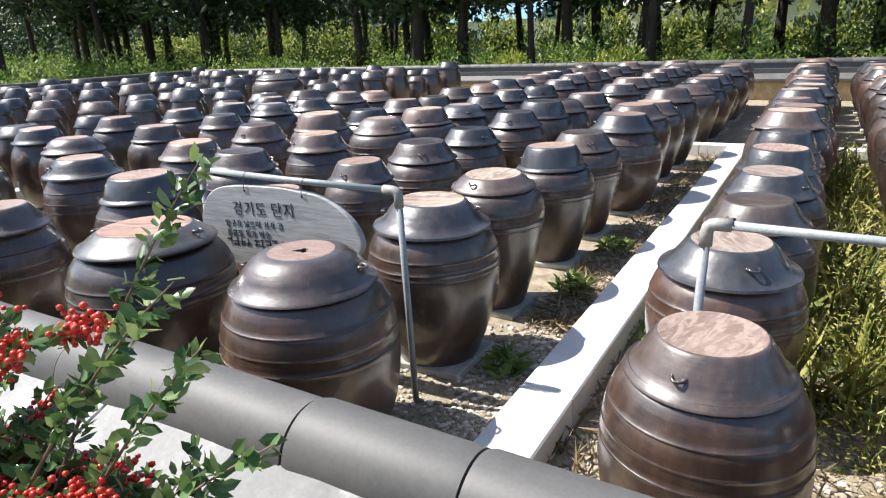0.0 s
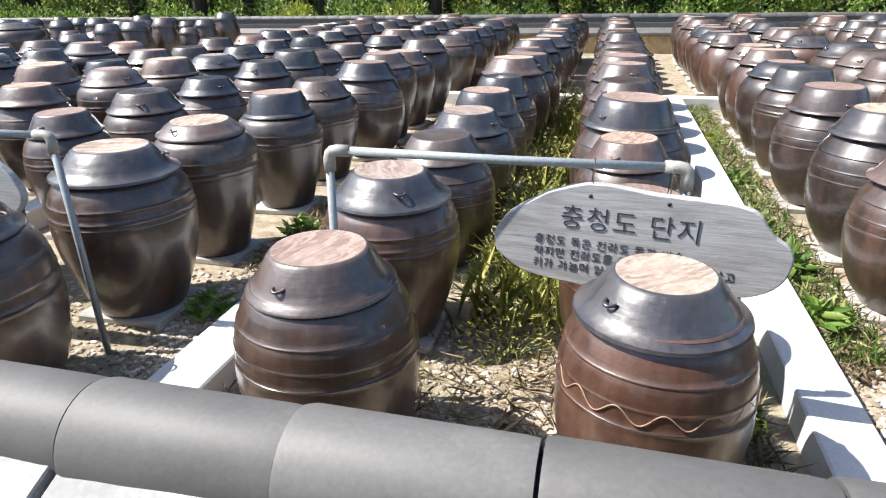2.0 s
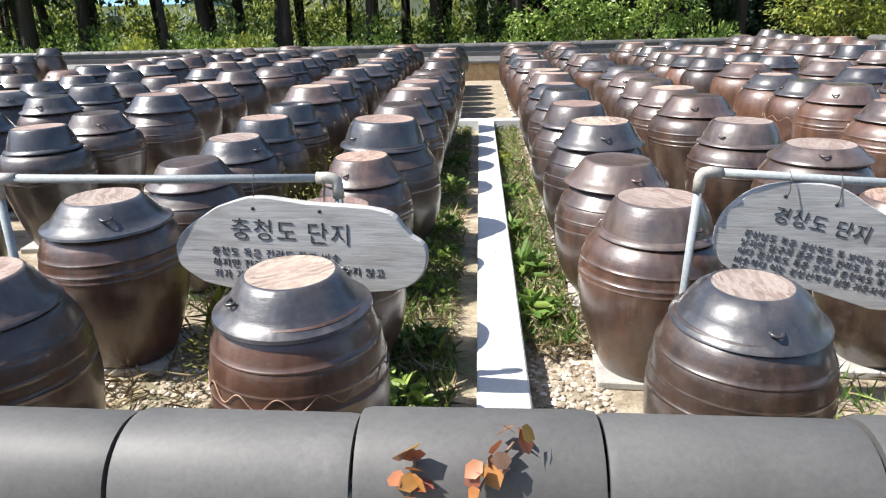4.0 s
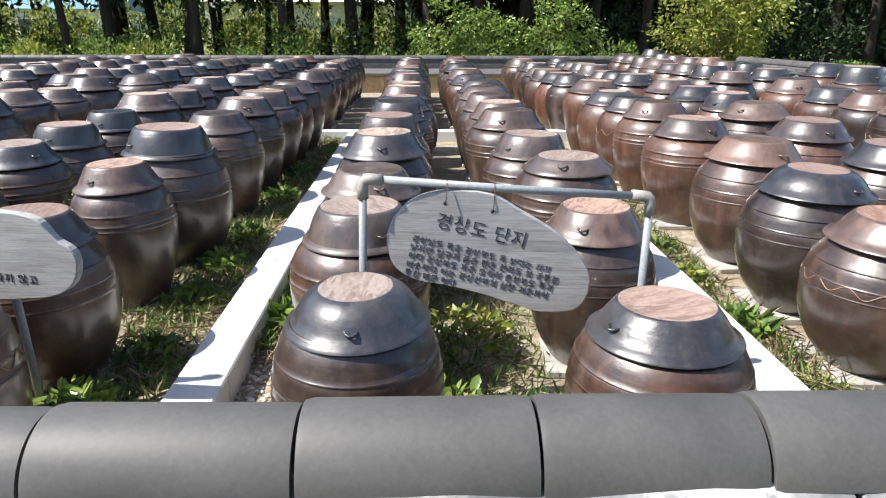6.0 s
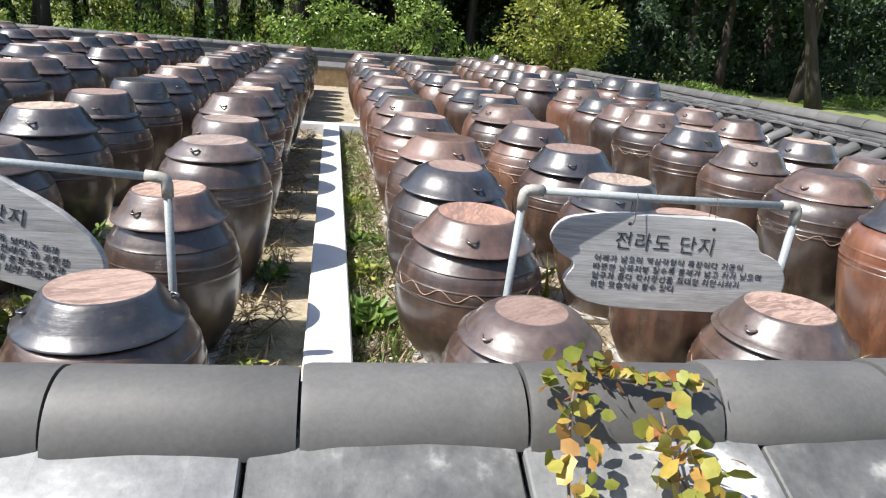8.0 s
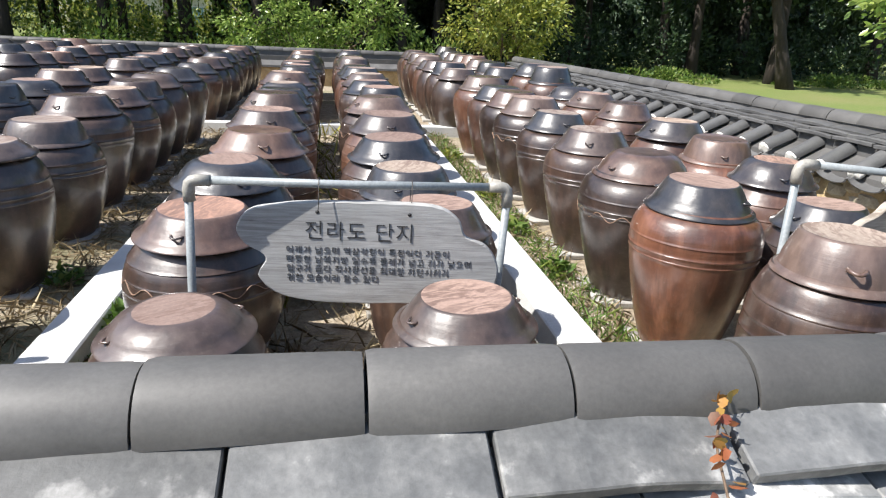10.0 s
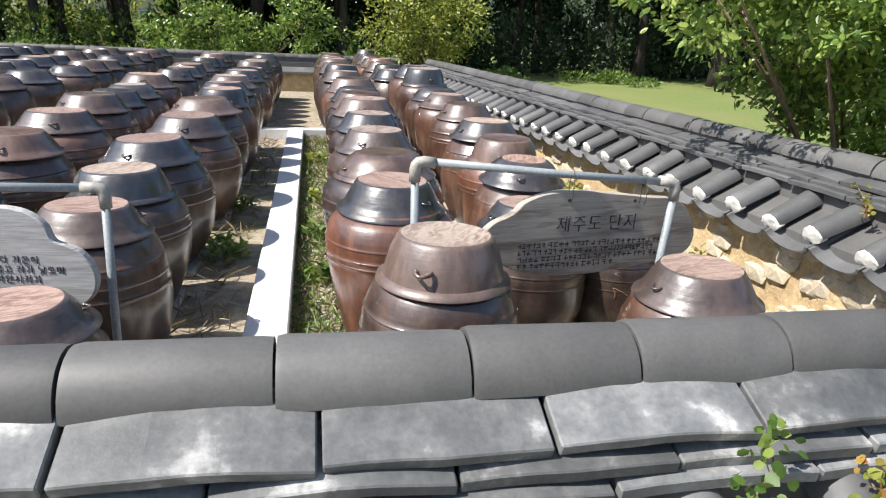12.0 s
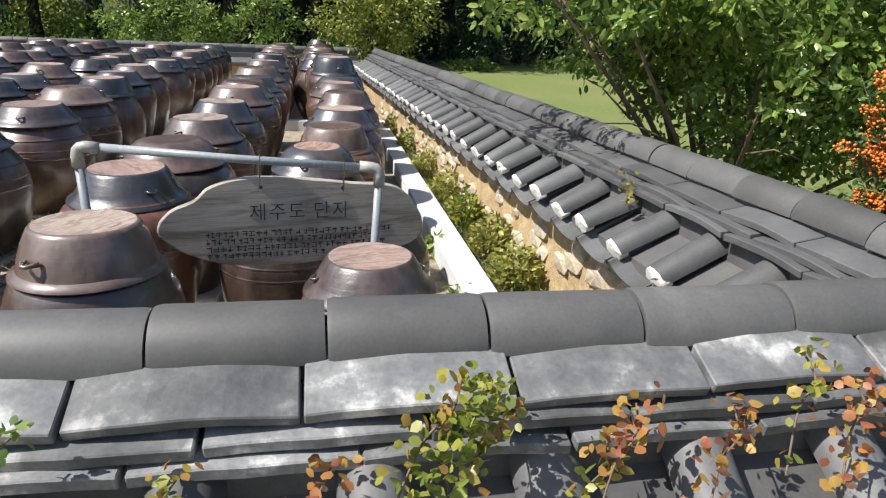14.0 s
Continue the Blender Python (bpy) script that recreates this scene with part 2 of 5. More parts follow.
M["berry_red"] = earth("red_berry", [(0.3, (0.42, 0.02, 0.015)), (0.7, (0.62, 0.05, 0.025))], 25.0, 0.3, 90.0, 0.05, 0.0005)
M["berry_orange"] = earth("orange_berry", [(0.3, (0.55, 0.12, 0.02)), (0.7, (0.70, 0.22, 0.04))], 25.0, 0.3, 90.0, 0.05, 0.0005)


def weathered_wood(name, light, dark, split):
    """Planed plank gone grey: long uneven figure, fine fibres, drying cracks and stains."""
    m, nt, b = material(name)
    vec, _ = shifted(nt, coords(nt, (1.3, 4.0, 11.0)))
    fig = node(nt, "ShaderNodeTexNoise", Scale=2.4, Detail=6.0, Roughness=0.6, Distortion=0.9)
    nt.links.new(vec, fig.inputs["Vector"])
    fibre = noisy(nt, coords(nt, (7, 30, 240)), 1.0, 5.0, 0.75)
    stain = noisy(nt, coords(nt), 7.0, 5.0, 0.65)
    crack = noisy(nt, coords(nt, (2.5, 8, 60)), 1.6, 3.0, 0.6)
    col = ramp(nt, fig.outputs["Fac"], [(0.32, dark), (0.5, light), (0.72, tuple(min(1, v * 1.12) for v in light))])
    col = mixed(nt, 0.5, col, ramp(nt, fibre, [(0.3, (0.22, 0.22, 0.22)), (0.7, (0.82, 0.82, 0.82))]), "OVERLAY")
    col = mixed(nt, ramp(nt, stain, [(0.5, (0, 0, 0)), (0.75, (0.45, 0.45, 0.45))]), col, split)
    col = mixed(nt, ramp(nt, crack, [(0.24, (0.8, 0.8, 0.8)), (0.32, (0, 0, 0))]), col, tuple(v * 0.3 for v in split))
    nt.links.new(col, b.inputs["Base Color"])
    b.inputs["Roughness"].default_value = 0.78
    bump(nt, b, crack, 0.25, 0.0015)
    bump(nt, b, fibre, 0.45, 0.002)
    return m


M["wood"] = weathered_wood("weathered_wood", (0.37, 0.365, 0.355), (0.27, 0.265, 0.257), (0.30, 0.275, 0.245))
# brown plank turned from the sun: its shade is mixed into these darker colours
M["shaded_brown_wood"] = weathered_wood("shaded_brown_grained_wood", (0.34, 0.30, 0.25), (0.17, 0.135, 0.105), (0.20, 0.16, 0.12))


def ground_material():
    m, nt, b = material("ground_soil_and_grass")
    pos = coords(nt)
    big, mid, fine = noisy(nt, pos, 0.9, 5.0), noisy(nt, pos, 9.0, 6.0, 0.7), noisy(nt, pos, 70.0, 6.0, 0.75)
    soil = ramp(nt, mid, [(0.3, (0.15, 0.115, 0.075)), (0.5, (0.30, 0.245, 0.175)), (0.75, (0.47, 0.41, 0.31))])
    soil = mixed(nt, 0.5, soil, ramp(nt, fine, [(0.3, (0.15, 0.15, 0.15)), (0.7, (0.9, 0.9, 0.9))]), "OVERLAY")
    moss = ramp(nt, mid, [(0.3, (0.06, 0.09, 0.02)), (0.7, (0.16, 0.18, 0.05))])
    soil = mixed(nt, ramp(nt, big, [(0.5, (0, 0, 0)), (0.68, (0.55, 0.55, 0.55))]), soil, moss)
    lawn = ramp(nt, mid, [(0.3, (0.09, 0.135, 0.028)), (0.7, (0.19, 0.225, 0.055))])
    lawn = mixed(nt, ramp(nt, noisy(nt, pos, 0.35, 4.0), [(0.42, (0, 0, 0)), (0.7, (0.7, 0.7, 0.7))]), lawn, (0.20, 0.19, 0.07))
    sep = nt.nodes.new("ShaderNodeSeparateXYZ")
    nt.links.new(pos, sep.inputs[0])

    def above(sock, edge, flip=False):
        n = nt.nodes.new("ShaderNodeMath")
        n.operation = "LESS_THAN" if flip else "GREATER_THAN"
        n.inputs[1].default_value = edge
        nt.links.new(sock, n.inputs[0])
        return n.outputs[0]

    def both(a, c, op="MULTIPLY"):
        n = nt.nodes.new("ShaderNodeMath")
        n.operation = op
        nt.links.new(a, n.inputs[0])
        nt.links.new(c, n.inputs[1])
        return n.outputs[0]

    inside = both(above(sep.outputs[0], 9.9, True), above(sep.outputs[1], 18.0, True))
    nt.links.new(mixed(nt, inside, lawn, soil), b.inputs["Base Color"])
    b.inputs["Roughness"].default_value = 0.95
    bump(nt, b, mid, 0.6, 0.03)
    bump(nt, b, fine, 0.7, 0.01)
    return m


M["ground"] = ground_material()


# ---- mesh helpers ----
def finish(name, bm, mat, parent=None, label="", smooth=True):
    me = bpy.data.meshes.new(name)
    bm.normal_update()
    bm.to_mesh(me)
    bm.free()
    for mm in (mat if isinstance(mat, (list, tuple)) else [mat]):
        me.materials.append(mm)
    if smooth:
        me.polygons.foreach_set("use_smooth", [True] * len(me.polygons))
    ob = new(name, me)
    if parent:
        ob.parent = parent
    return tagged(ob, label)


def part(name, bm, mat, parent, label="", smooth=True):
    return finish(name, bm, mat, parent, label, smooth)


def shared(name, me, parent, m=None, mat=None):
    """One more object on a mesh that exists already."""
    ob = new(name, me)
    if parent:
        ob.parent = parent
    if m is not None:
        ob.matrix_basis = m
    if mat:
        ob.material_slots[0].link = "OBJECT"
        ob.material_slots[0].material = mat
    return ob


def box(bm, x0, x1, y0, y1, z0, z1, bevel=0.0, m=None):
    r = bmesh.ops.create_cube(bm, size=1)
    bmesh.ops.scale(bm, vec=(x1 - x0, y1 - y0, z1 - z0), verts=r["verts"])
    bmesh.ops.translate(bm, vec=((x0 + x1) / 2, (y0 + y1) / 2, (z0 + z1) / 2), verts=r["verts"])
    vs = r["verts"]
    if bevel:
        es = {e for v in vs for e in v.link_edges}
        g = bmesh.ops.bevel(bm, geom=list(es), offset=bevel, segments=1, affect="EDGES", profile=0.5)
        vs = list({v for f in g["faces"] for v in f.verts} | {v for v in vs if v.is_valid})
    if m is not None:
        bmesh.ops.transform(bm, matrix=m, verts=vs)
    return vs


def tube(bm, pts, radii, segs=8, caps=True):
    """A round tube along points."""
    pts = [Vector(p) for p in pts]
    if isinstance(radii, (int, float)):
        radii = [radii] * len(pts)
    rings = []
    side = None
    for i, p in enumerate(pts):
        d = (pts[min(i + 1, len(pts) - 1)] - pts[max(i - 1, 0)]).normalized()
        if side is None:
            side = d.orthogonal().normalized()
        side = (side - d * side.dot(d)).normalized()
        up = d.cross(side)
        rings.append([bm.verts.new(p + radii[i] * (math.cos(a) * side + math.sin(a) * up)) for a in [2 * math.pi * k / segs for k in range(segs)]])
    for a, b in zip(rings, rings[1:]):
        for k in range(segs):
            bm.faces.new((a[k], a[(k + 1) % segs], b[(k + 1) % segs], b[k]))
    if caps:
        bm.faces.new(rings[0][::-1])
        bm.faces.new(rings[-1])


def lathe(bm, profile, segs, wobble=0.0, seed=0, slots=None):
    """Turns (radius, height) pairs about z. slots: material index for each band."""
    rnd = random.Random(seed)
    p1, p2 = rnd.uniform(0, 6.28), rnd.uniform(0, 6.28)
    rings = []
    for r, z in profile:
        if r < 1e-5:
            rings.append([bm.verts.new((0, 0, z))])
            continue
        ring = []
        for k in range(segs):
            a = 2 * math.pi * k / segs
            q = r * (1 + wobble * (math.sin(2 * a + p1) + 0.6 * math.sin(3 * a + p2 + 4 * z)))
            ring.append(bm.verts.new((q * math.cos(a), q * math.sin(a), z + wobble * 0.25 * r * math.sin(a + p2))))
        rings.append(ring)
    for i, (a, b) in enumerate(zip(rings, rings[1:])):
        for k in range(segs):
            j = (k + 1) % segs
            if len(a) == 1 and len(b) == 1:
                continue
            if len(b) == 1:
                f = bm.faces.new((a[k], a[j], b[0]))
            elif len(a) == 1:
                f = bm.faces.new((a[0], b[j], b[k]))
            else:
                f = bm.faces.new((a[k], a[j], b[j], b[k]))
            if slots:
                f.material_index = slots[i]


def smooth_line(points, steps):
    """A Catmull-Rom curve through points (open)."""
    out = []
    n = len(points)
    for i in range(n - 1):
        p = [Vector(points[max(0, min(n - 1, i + k))]) for k in (-1, 0, 1, 2)]
        for s in range(steps):
            t = s / steps
            out.append(0.5 * (2 * p[1] + (p[2] - p[0]) * t + (2 * p[0] - 5 * p[1] + 4 * p[2] - p[3]) * t * t + (3 * p[1] - p[0] - 3 * p[2] + p[3]) * t ** 3))
    out.append(Vector(points[-1]))
    return out


def smooth_loop(points, steps):
    out = []
    n = len(points)
    for i in range(n):
        p = [Vector(points[(i + k) % n]) for k in (-1, 0, 1, 2)]
        for s in range(steps):
            t = s / steps
            out.append(0.5 * (2 * p[1] + (p[2] - p[0]) * t + (2 * p[0] - 5 * p[1] + 4 * p[2] - p[3]) * t * t + (3 * p[1] - p[0] - 3 * p[2] + p[3]) * t ** 3))
    return out


LEAF_OUTLINES = {
    "diamond": [(-0.5, 0), (-0.05, 1), (0.5, 0), (-0.05, -1)],
    "oval": [(-0.5, 0), (-0.25, 0.85), (0.15, 0.9), (0.5, 0), (0.15, -0.9), (-0.25, -0.85)],
    "lobed": [(-0.35, 0), (-0.48, 0.75), (-0.12, 0.82), (0.05, 1.0), (0.2, 0.66), (0.5, 0), (0.2, -0.66), (0.05, -1.0), (-0.12, -0.82), (-0.48, -0.75)],
}


def leaf_mesh(name, centres, normals, sizes, mat, parent=None, label="", shape=0.45, fold=0.25, seed=1, kind="", outline="diamond"):
    """Many small folded leaves in one mesh: centres, rough directions and lengths as arrays."""
    g = np.random.default_rng(seed)
    n = len(centres)
    d = normals + g.normal(0, 0.5, (n, 3))
    d /= np.linalg.norm(d, axis=1)[:, None] + 1e-9
    s = np.cross(d, g.normal(0, 1, (n, 3)))
    s /= np.linalg.norm(s, axis=1)[:, None] + 1e-9
    u = np.cross(s, d)
    L = sizes[:, None]
    ring = LEAF_OUTLINES[outline]
    co = np.stack([centres + d * L * p + s * L * shape * 0.5 * q + u * L * fold * 0.3 * (abs(q) + 1.2 * p * p) for p, q in ring], 1).reshape(-1, 3)
    k = np.arange(n)[:, None] * len(ring)
    tris = np.concatenate([k + [0, i + 1, i] for i in range(1, len(ring) - 1)], 1).reshape(-1)
    me = bpy.data.meshes.new(name)
    me.vertices.add(len(co))
    me.vertices.foreach_set("co", co.astype(np.float32).ravel())
    me.loops.add(len(tris))
    me.loops.foreach_set("vertex_index", tris.astype(np.int32))
    me.polygons.add(len(tris) // 3)
    me.polygons.foreach_set("loop_start", np.arange(0, len(tris), 3, dtype=np.int32))
    me.update(calc_edges=True)
    me.materials.append(mat)
    ob = new(name, me)
    if parent:
        ob.parent = parent
    return tagged(ob, label, kind=kind)


def blob_points(rng, n, centre, radii, hollow=0.5):
    p = rng.normal(0, 1, (n, 3))
    p /= np.linalg.norm(p, axis=1)[:, None]
    r = hollow + (1 - hollow) * rng.random((n, 1)) ** 0.6
    return np.array(centre) + p * r * np.array(radii), p


# ---- writing ----
WRITTEN = {}


def text_mesh(words, size):
    if (words, size) in WRITTEN:
        return WRITTEN[words, size]
    cu = bpy.data.curves.new("writing", "FONT")
    cu.body, cu.size, cu.extrude, cu.resolution_u = words, size * 0.9, 0.0012, 2
    cu.space_character = 1.1
    cu.offset = (-0.010 if size > 0.06 else -0.019) * size
    ob = bpy.data.objects.new("writing", cu)
    scene.collection.objects.link(ob)
    dg = bpy.context.evaluated_depsgraph_get()
    me = bpy.data.meshes.new_from_object(ob.evaluated_get(dg))
    bpy.data.objects.remove(ob)
    WRITTEN[words, size] = me
    return me



for words, size in (("경기도 단지", 0.092), ("입구가 넓으며 키가 크", 0.047), ("강원도 독과 비슷", 0.047), ("충청도 단지", 0.100), ("충청도 독은 전라도 독과 비슷", 0.043),
                    ("하지만 전라도를 처럼 각이 심하지 않고", 0.043), ("키가 가늘며 입구", 0.043), ("경상도 단지", 0.078), ("경상남도 독은 경상북도 독 보다는 키가", 0.036),
                    ("낮지만 입구가 좁은 편은 전라도 와 공통점", 0.036), ("이다 경상북도 독은 오히려 충청북도 독과", 0.036), ("비슷하다 이는 경상산북의 심한 기온차이", 0.036), ("특징 때문 이다", 0.036),
                    ("전라도 단지", 0.089), ("어깨가 넓으며 역삼각형이 특징이다 기온이", 0.0365), ("따뜻한 남쪽지방 일수록 둘레가 넓고 키가 낮으며", 0.0365),
                    ("입구가 좁다 직사광선을 최대한 차단시키기", 0.0365), ("위한 모습이라 할수 있다", 0.0365), ("제주도 단지", 0.083)):
    text_mesh(words, size)

# ---- ground ----
bm = bmesh.new()
xs = [-700, -60, -20, -8, 0, 5, 10, 25, 80, 700]
ys = [-700, -40, -5, 2, 8, 14, 20, 40, 90, 700]
grid = [[bm.verts.new((x, y, 0)) for y in ys] for x in xs]
for i in range(len(xs) - 1):
    for j in range(len(ys) - 1):
        bm.faces.new((grid[i][j], grid[i + 1][j], grid[i + 1][j + 1], grid[i][j + 1]))
ground = tagged(finish("ground", bm, M["ground"], smooth=False), "bare gravelly soil in the yard, lawn beyond the walls", "ground", kind="structure")

# ---- kerbs ----
KERB = 2.42
KERB_X = [-0.64 - KERB * i for i in range(7, 0, -1)] + [-0.64, 1.83, 4.24, 6.605]


def kerb_strip(x0, x1, y0, y1, cuts, label):
    top = tagged(new("kerb"), label, "kerb", kind="structure")
    along = (y1 - y0) > (x1 - x0)
    lo, hi = (y0, y1) if along else (x0, x1)
    edges = [lo, *cuts, hi]
    for a, b in zip(edges, edges[1:]):
        bm = bmesh.new()
        if along:
            box(bm, x0, x1, a + 0.002, b - 0.002, -0.05, 0.15, 0.008)
        else:
            box(bm, a + 0.002, b - 0.002, y0, y1, -0.05, 0.15, 0.008)
        part("kerb_stone", bm, M["granite"], top, smooth=False)
    return top


for i, x in enumerate(KERB_X):
    kerb_strip(x, x + (0.25 if i == 7 else 0.213), 2.5, 10.056, [3.1 + 0.03 * (i % 3)], "pale granite kerb dividing two plots of jars")
kerb_strip(8.935, 9.13, 2.5, 10.056, [3.35, 4.6, 5.9], "pale granite kerb along the earthen wall")
kerb_strip(-18.0, 9.13, 10.06, 10.26, [-12, -6.5, -1.0, 2.9, 5.5, 8.0], "pale granite kerb crossing the plots")

# ---- tiled walls ----
RIDGE_Z, RIDGE_R, PITCH = 0.953, 0.087, 0.3225


def half_tile(bm, length, r0, r1, thick, segs=12, turn=1.0):
    """A curved tile along +x, r0 at its start and r1 at its end, arched upwards (turn=1) or hanging down (turn=-1)."""
    rings = []
    for x, r in ((0, r0), (0.012, r0 + 0.003), (length - 0.02, r1 + 0.002), (length, r1)):
        for rr in (r, r - thick):
            rings.append([bm.verts.new((x, rr * math.cos(math.pi * k / segs), turn * rr * math.sin(math.pi * k / segs))) for k in range(segs + 1)])
    outer, inner = rings[0::2], rings[1::2]
    for a, b in zip(outer, outer[1:]):
        for k in range(segs):
            bm.faces.new((a[k], b[k], b[k + 1], a[k + 1]))
    for a, b in zip(inner, inner[1:]):
        for k in range(segs):
            bm.faces.new((a[k], a[k + 1], b[k + 1], b[k]))
    for o, i in ((outer[0], inner[0]), (outer[-1], inner[-1])):
        for k in range(segs):
            bm.faces.new((o[k], o[k + 1], i[k + 1], i[k]))
    for k in (0, segs):
        for a, b, c, d in zip(outer, outer[1:], inner, inner[1:]):
            bm.faces.new((a[k], b[k], d[k], c[k]))
    bmesh.ops.recalc_face_normals(bm, faces=bm.faces)


def mesh_of(name, bm, mat, smooth=False, angle=None):
    bm.normal_update()
    me = bpy.data.meshes.new(name)
    bm.to_mesh(me)
    bm.free()
    me.materials.append(mat)
    if smooth:
        me.polygons.foreach_set("use_smooth", [True] * len(me.polygons))
        if angle:
            me.set_sharp_from_angle(angle=radians(angle))
    return me


bm = bmesh.new()
half_tile(bm, PITCH - 0.0055, RIDGE_R, RIDGE_R - 0.002, 0.018, 20)
RIDGE_TILE = mesh_of("ridge_tile", bm, M["tile"], True, 40)
SLAB_TILES = []
for q in range(3):
    bm = bmesh.new()
    box(bm, 0.002, 0.398, -0.16, 0, -0.028, 0.0, 0.003)
    bmesh.ops.subdivide_edges(bm, edges=[e for e in bm.edges if abs(e.verts[0].co.x - e.verts[1].co.x) > 0.2], cuts=5)
    for v in bm.verts:
        v.co.z += 0.010 * (1 - ((v.co.x - 0.2) / 0.2) ** 2) * (0.4 + 0.4 * q) + 0.003 * noise.noise(v.co * 12 + Vector((q, 0, 0)))
        v.co.y += 0.004 * noise.noise(v.co * 9 + Vector((0, q, 3)))
    SLAB_TILES.append(mesh_of("flat_tile", bm, M["old_tile"]))
bm = bmesh.new()
half_tile(bm, 0.30, 0.066, 0.062, 0.016, 12)
ROUND_TILE = mesh_of("round_tile", bm, M["dark_tile"], True, 40)
bm = bmesh.new()
half_tile(bm, 0.33, 0.155, 0.155, 0.016, 10, -1)
bmesh.ops.scale(bm, vec=(1, 1, 0.42), verts=bm.verts)
PAN_TILE = mesh_of("pan_tile", bm, M["dark_tile"], True, 40)
CAPS = []
for q in range(3):
    bm = bmesh.new()
    rnd = random.Random(q + 5)
    ring = []
    for k in range(15):
        a = math.pi * k / 14
        ring.append((0.063 * math.cos(a) * rnd.uniform(0.9, 1.05), 0.063 * math.sin(a) * rnd.uniform(0.9, 1.03) - 0.004))
    ring += [(-0.05, -0.022 * rnd.uniform(0.7, 1.3)), (-0.02, -0.03 * rnd.uniform(0.6, 1.3)), (0.02, -0.032 * rnd.uniform(0.6, 1.2)), (0.05, -0.02)]
    front = [bm.verts.new((0.016 + rnd.uniform(-0.006, 0.006), y, z)) for y, z in ring]
    back = [bm.verts.new((-0.03, y, z)) for y, z in ring]
    c = bm.verts.new((0.03, 0, 0.02))
    for k in range(len(ring)):
        j = (k + 1) % len(ring)
        bm.faces.new((front[k], front[j], c))
        bm.faces.new((front[j], front[k], back[k], back[j]))
    bmesh.ops.recalc_face_normals(bm, faces=bm.faces)
    CAPS.append(mesh_of("plaster_cap", bm, M["plaster"], True, 50))


def tiled_wall(name, label, place, length, edges, eave, detailed, seed, stones=False, joints=None, courses=((9, 0.937), (7, 0.903), (5, 0.872))):
    """A low earth wall with a tiled roof. Runs along local x; local -y is the side with single tiles.
    edges: how far the three flat courses reach out; eave: (reach, height) of the lowest tile's end."""
    rnd = random.Random(seed)
    top = tagged(new(name), label, "wall", kind="structure")
    top.matrix_basis = place
    half = edges[2] - 0.05
    bm = bmesh.new()
    box(bm, 0, length, -(eave[0] - 0.13), eave[0] - 0.13, -0.1, eave[1] - 0.02)
    nx = max(2, int(length / 0.1))
    bmesh.ops.subdivide_edges(bm, edges=[e for e in bm.edges if abs(e.verts[0].co.x - e.verts[1].co.x) > 0.5], cuts=nx)
    bmesh.ops.subdivide_edges(bm, edges=[e for e in bm.edges if abs(e.verts[0].co.z - e.verts[1].co.z) > 0.3], cuts=6)
    for v in bm.verts:
        v.co.y += (1 if v.co.y > 0 else -1) * 0.03 * noise.noise(v.co * 5)
    part("wall_core", bm, M["mud"], top, "yellow mud wall bedded with stones")
    bm = bmesh.new()
    box(bm, 0, length, -half, half, eave[1] + 0.06, 0.84)
    part("ridge_bed", bm, M["tile"], top, smooth=False)
    for s in (-1, 1):
        bm = bmesh.new()
        a, b = (half - 0.06, 0.775), (eave[0] - 0.05, eave[1] - 0.02)
        vs = [bm.verts.new((x, s * q[0], q[1] + dz)) for x in (0, length) for q, dz in ((a, 0), (b, 0), (b, -0.05), (a, -0.05))]
        for f in ((0, 1, 2, 3), (7, 6, 5, 4), (0, 4, 5, 1), (1, 5, 6, 2), (2, 6, 7, 3), (3, 7, 4, 0)):
            bm.faces.new([vs[i] for i in f])
        bmesh.ops.recalc_face_normals(bm, faces=bm.faces)
        part("roof_bed", bm, M["tile"], top, smooth=False)
    n = int(length / PITCH)
    starts = [i * PITCH for i in range(n + 1)]
    if joints:
        starts = joints
    for i, (at, nxt) in enumerate(zip(starts, starts[1:])):
        shared("ridge_tile", RIDGE_TILE, top, pose(at, rnd.uniform(-0.003, 0.003), RIDGE_Z + rnd.uniform(-0.003, 0.002), 0, rnd.uniform(-0.5, 0.5), rnd.uniform(-0.5, 0.5)) @ Matrix.Diagonal(((nxt - at) / PITCH, 1, 1, 1)))
    for c, (reach, (slope, z)) in enumerate(zip(edges, courses)):
        for s in ((-1, 1) if detailed > 1 else (-1,)):
            x, step = (-0.028, 0.3895) if joints else (0.0, 0.403)
            x -= (0.0, 0.17, 0.29)[c]
            while x < length:
                if x > -0.05 and x + step < length + 0.15:
                    m = pose(x, -(reach - 0.16), z + rnd.uniform(-0.004, 0.004), slope + rnd.uniform(-1.5, 1.5), rnd.uniform(-0.7, 0.7), rnd.uniform(-0.8, 0.8))
                    w = (step - 0.003 - rnd.uniform(0, 0.004)) / 0.4
                    shared("flat_tile", rnd.choice(SLAB_TILES), top, (pose(2 * x + 0.4 * w, 0, 0, 0, 0, 180) @ m if s > 0 else m) @ Matrix.Diagonal((w, 1, 1, 1)), None if joints else M["dark_tile"])
                x += step
    # mortar core under the ridge tiles
    bm = bmesh.new()
    box(bm, 0, length, -0.066, 0.066, 0.84, RIDGE_Z + 0.03)
    part("ridge_mortar", bm, M["dark_tile"], top, smooth=False)
    start, end = (half - 0.05, 0.80), (eave[0], eave[1])
    run = math.hypot(end[0] - start[0], start[1] - end[1])
    tilt = math.degrees(math.atan2(start[1] - end[1], end[0] - start[0]))
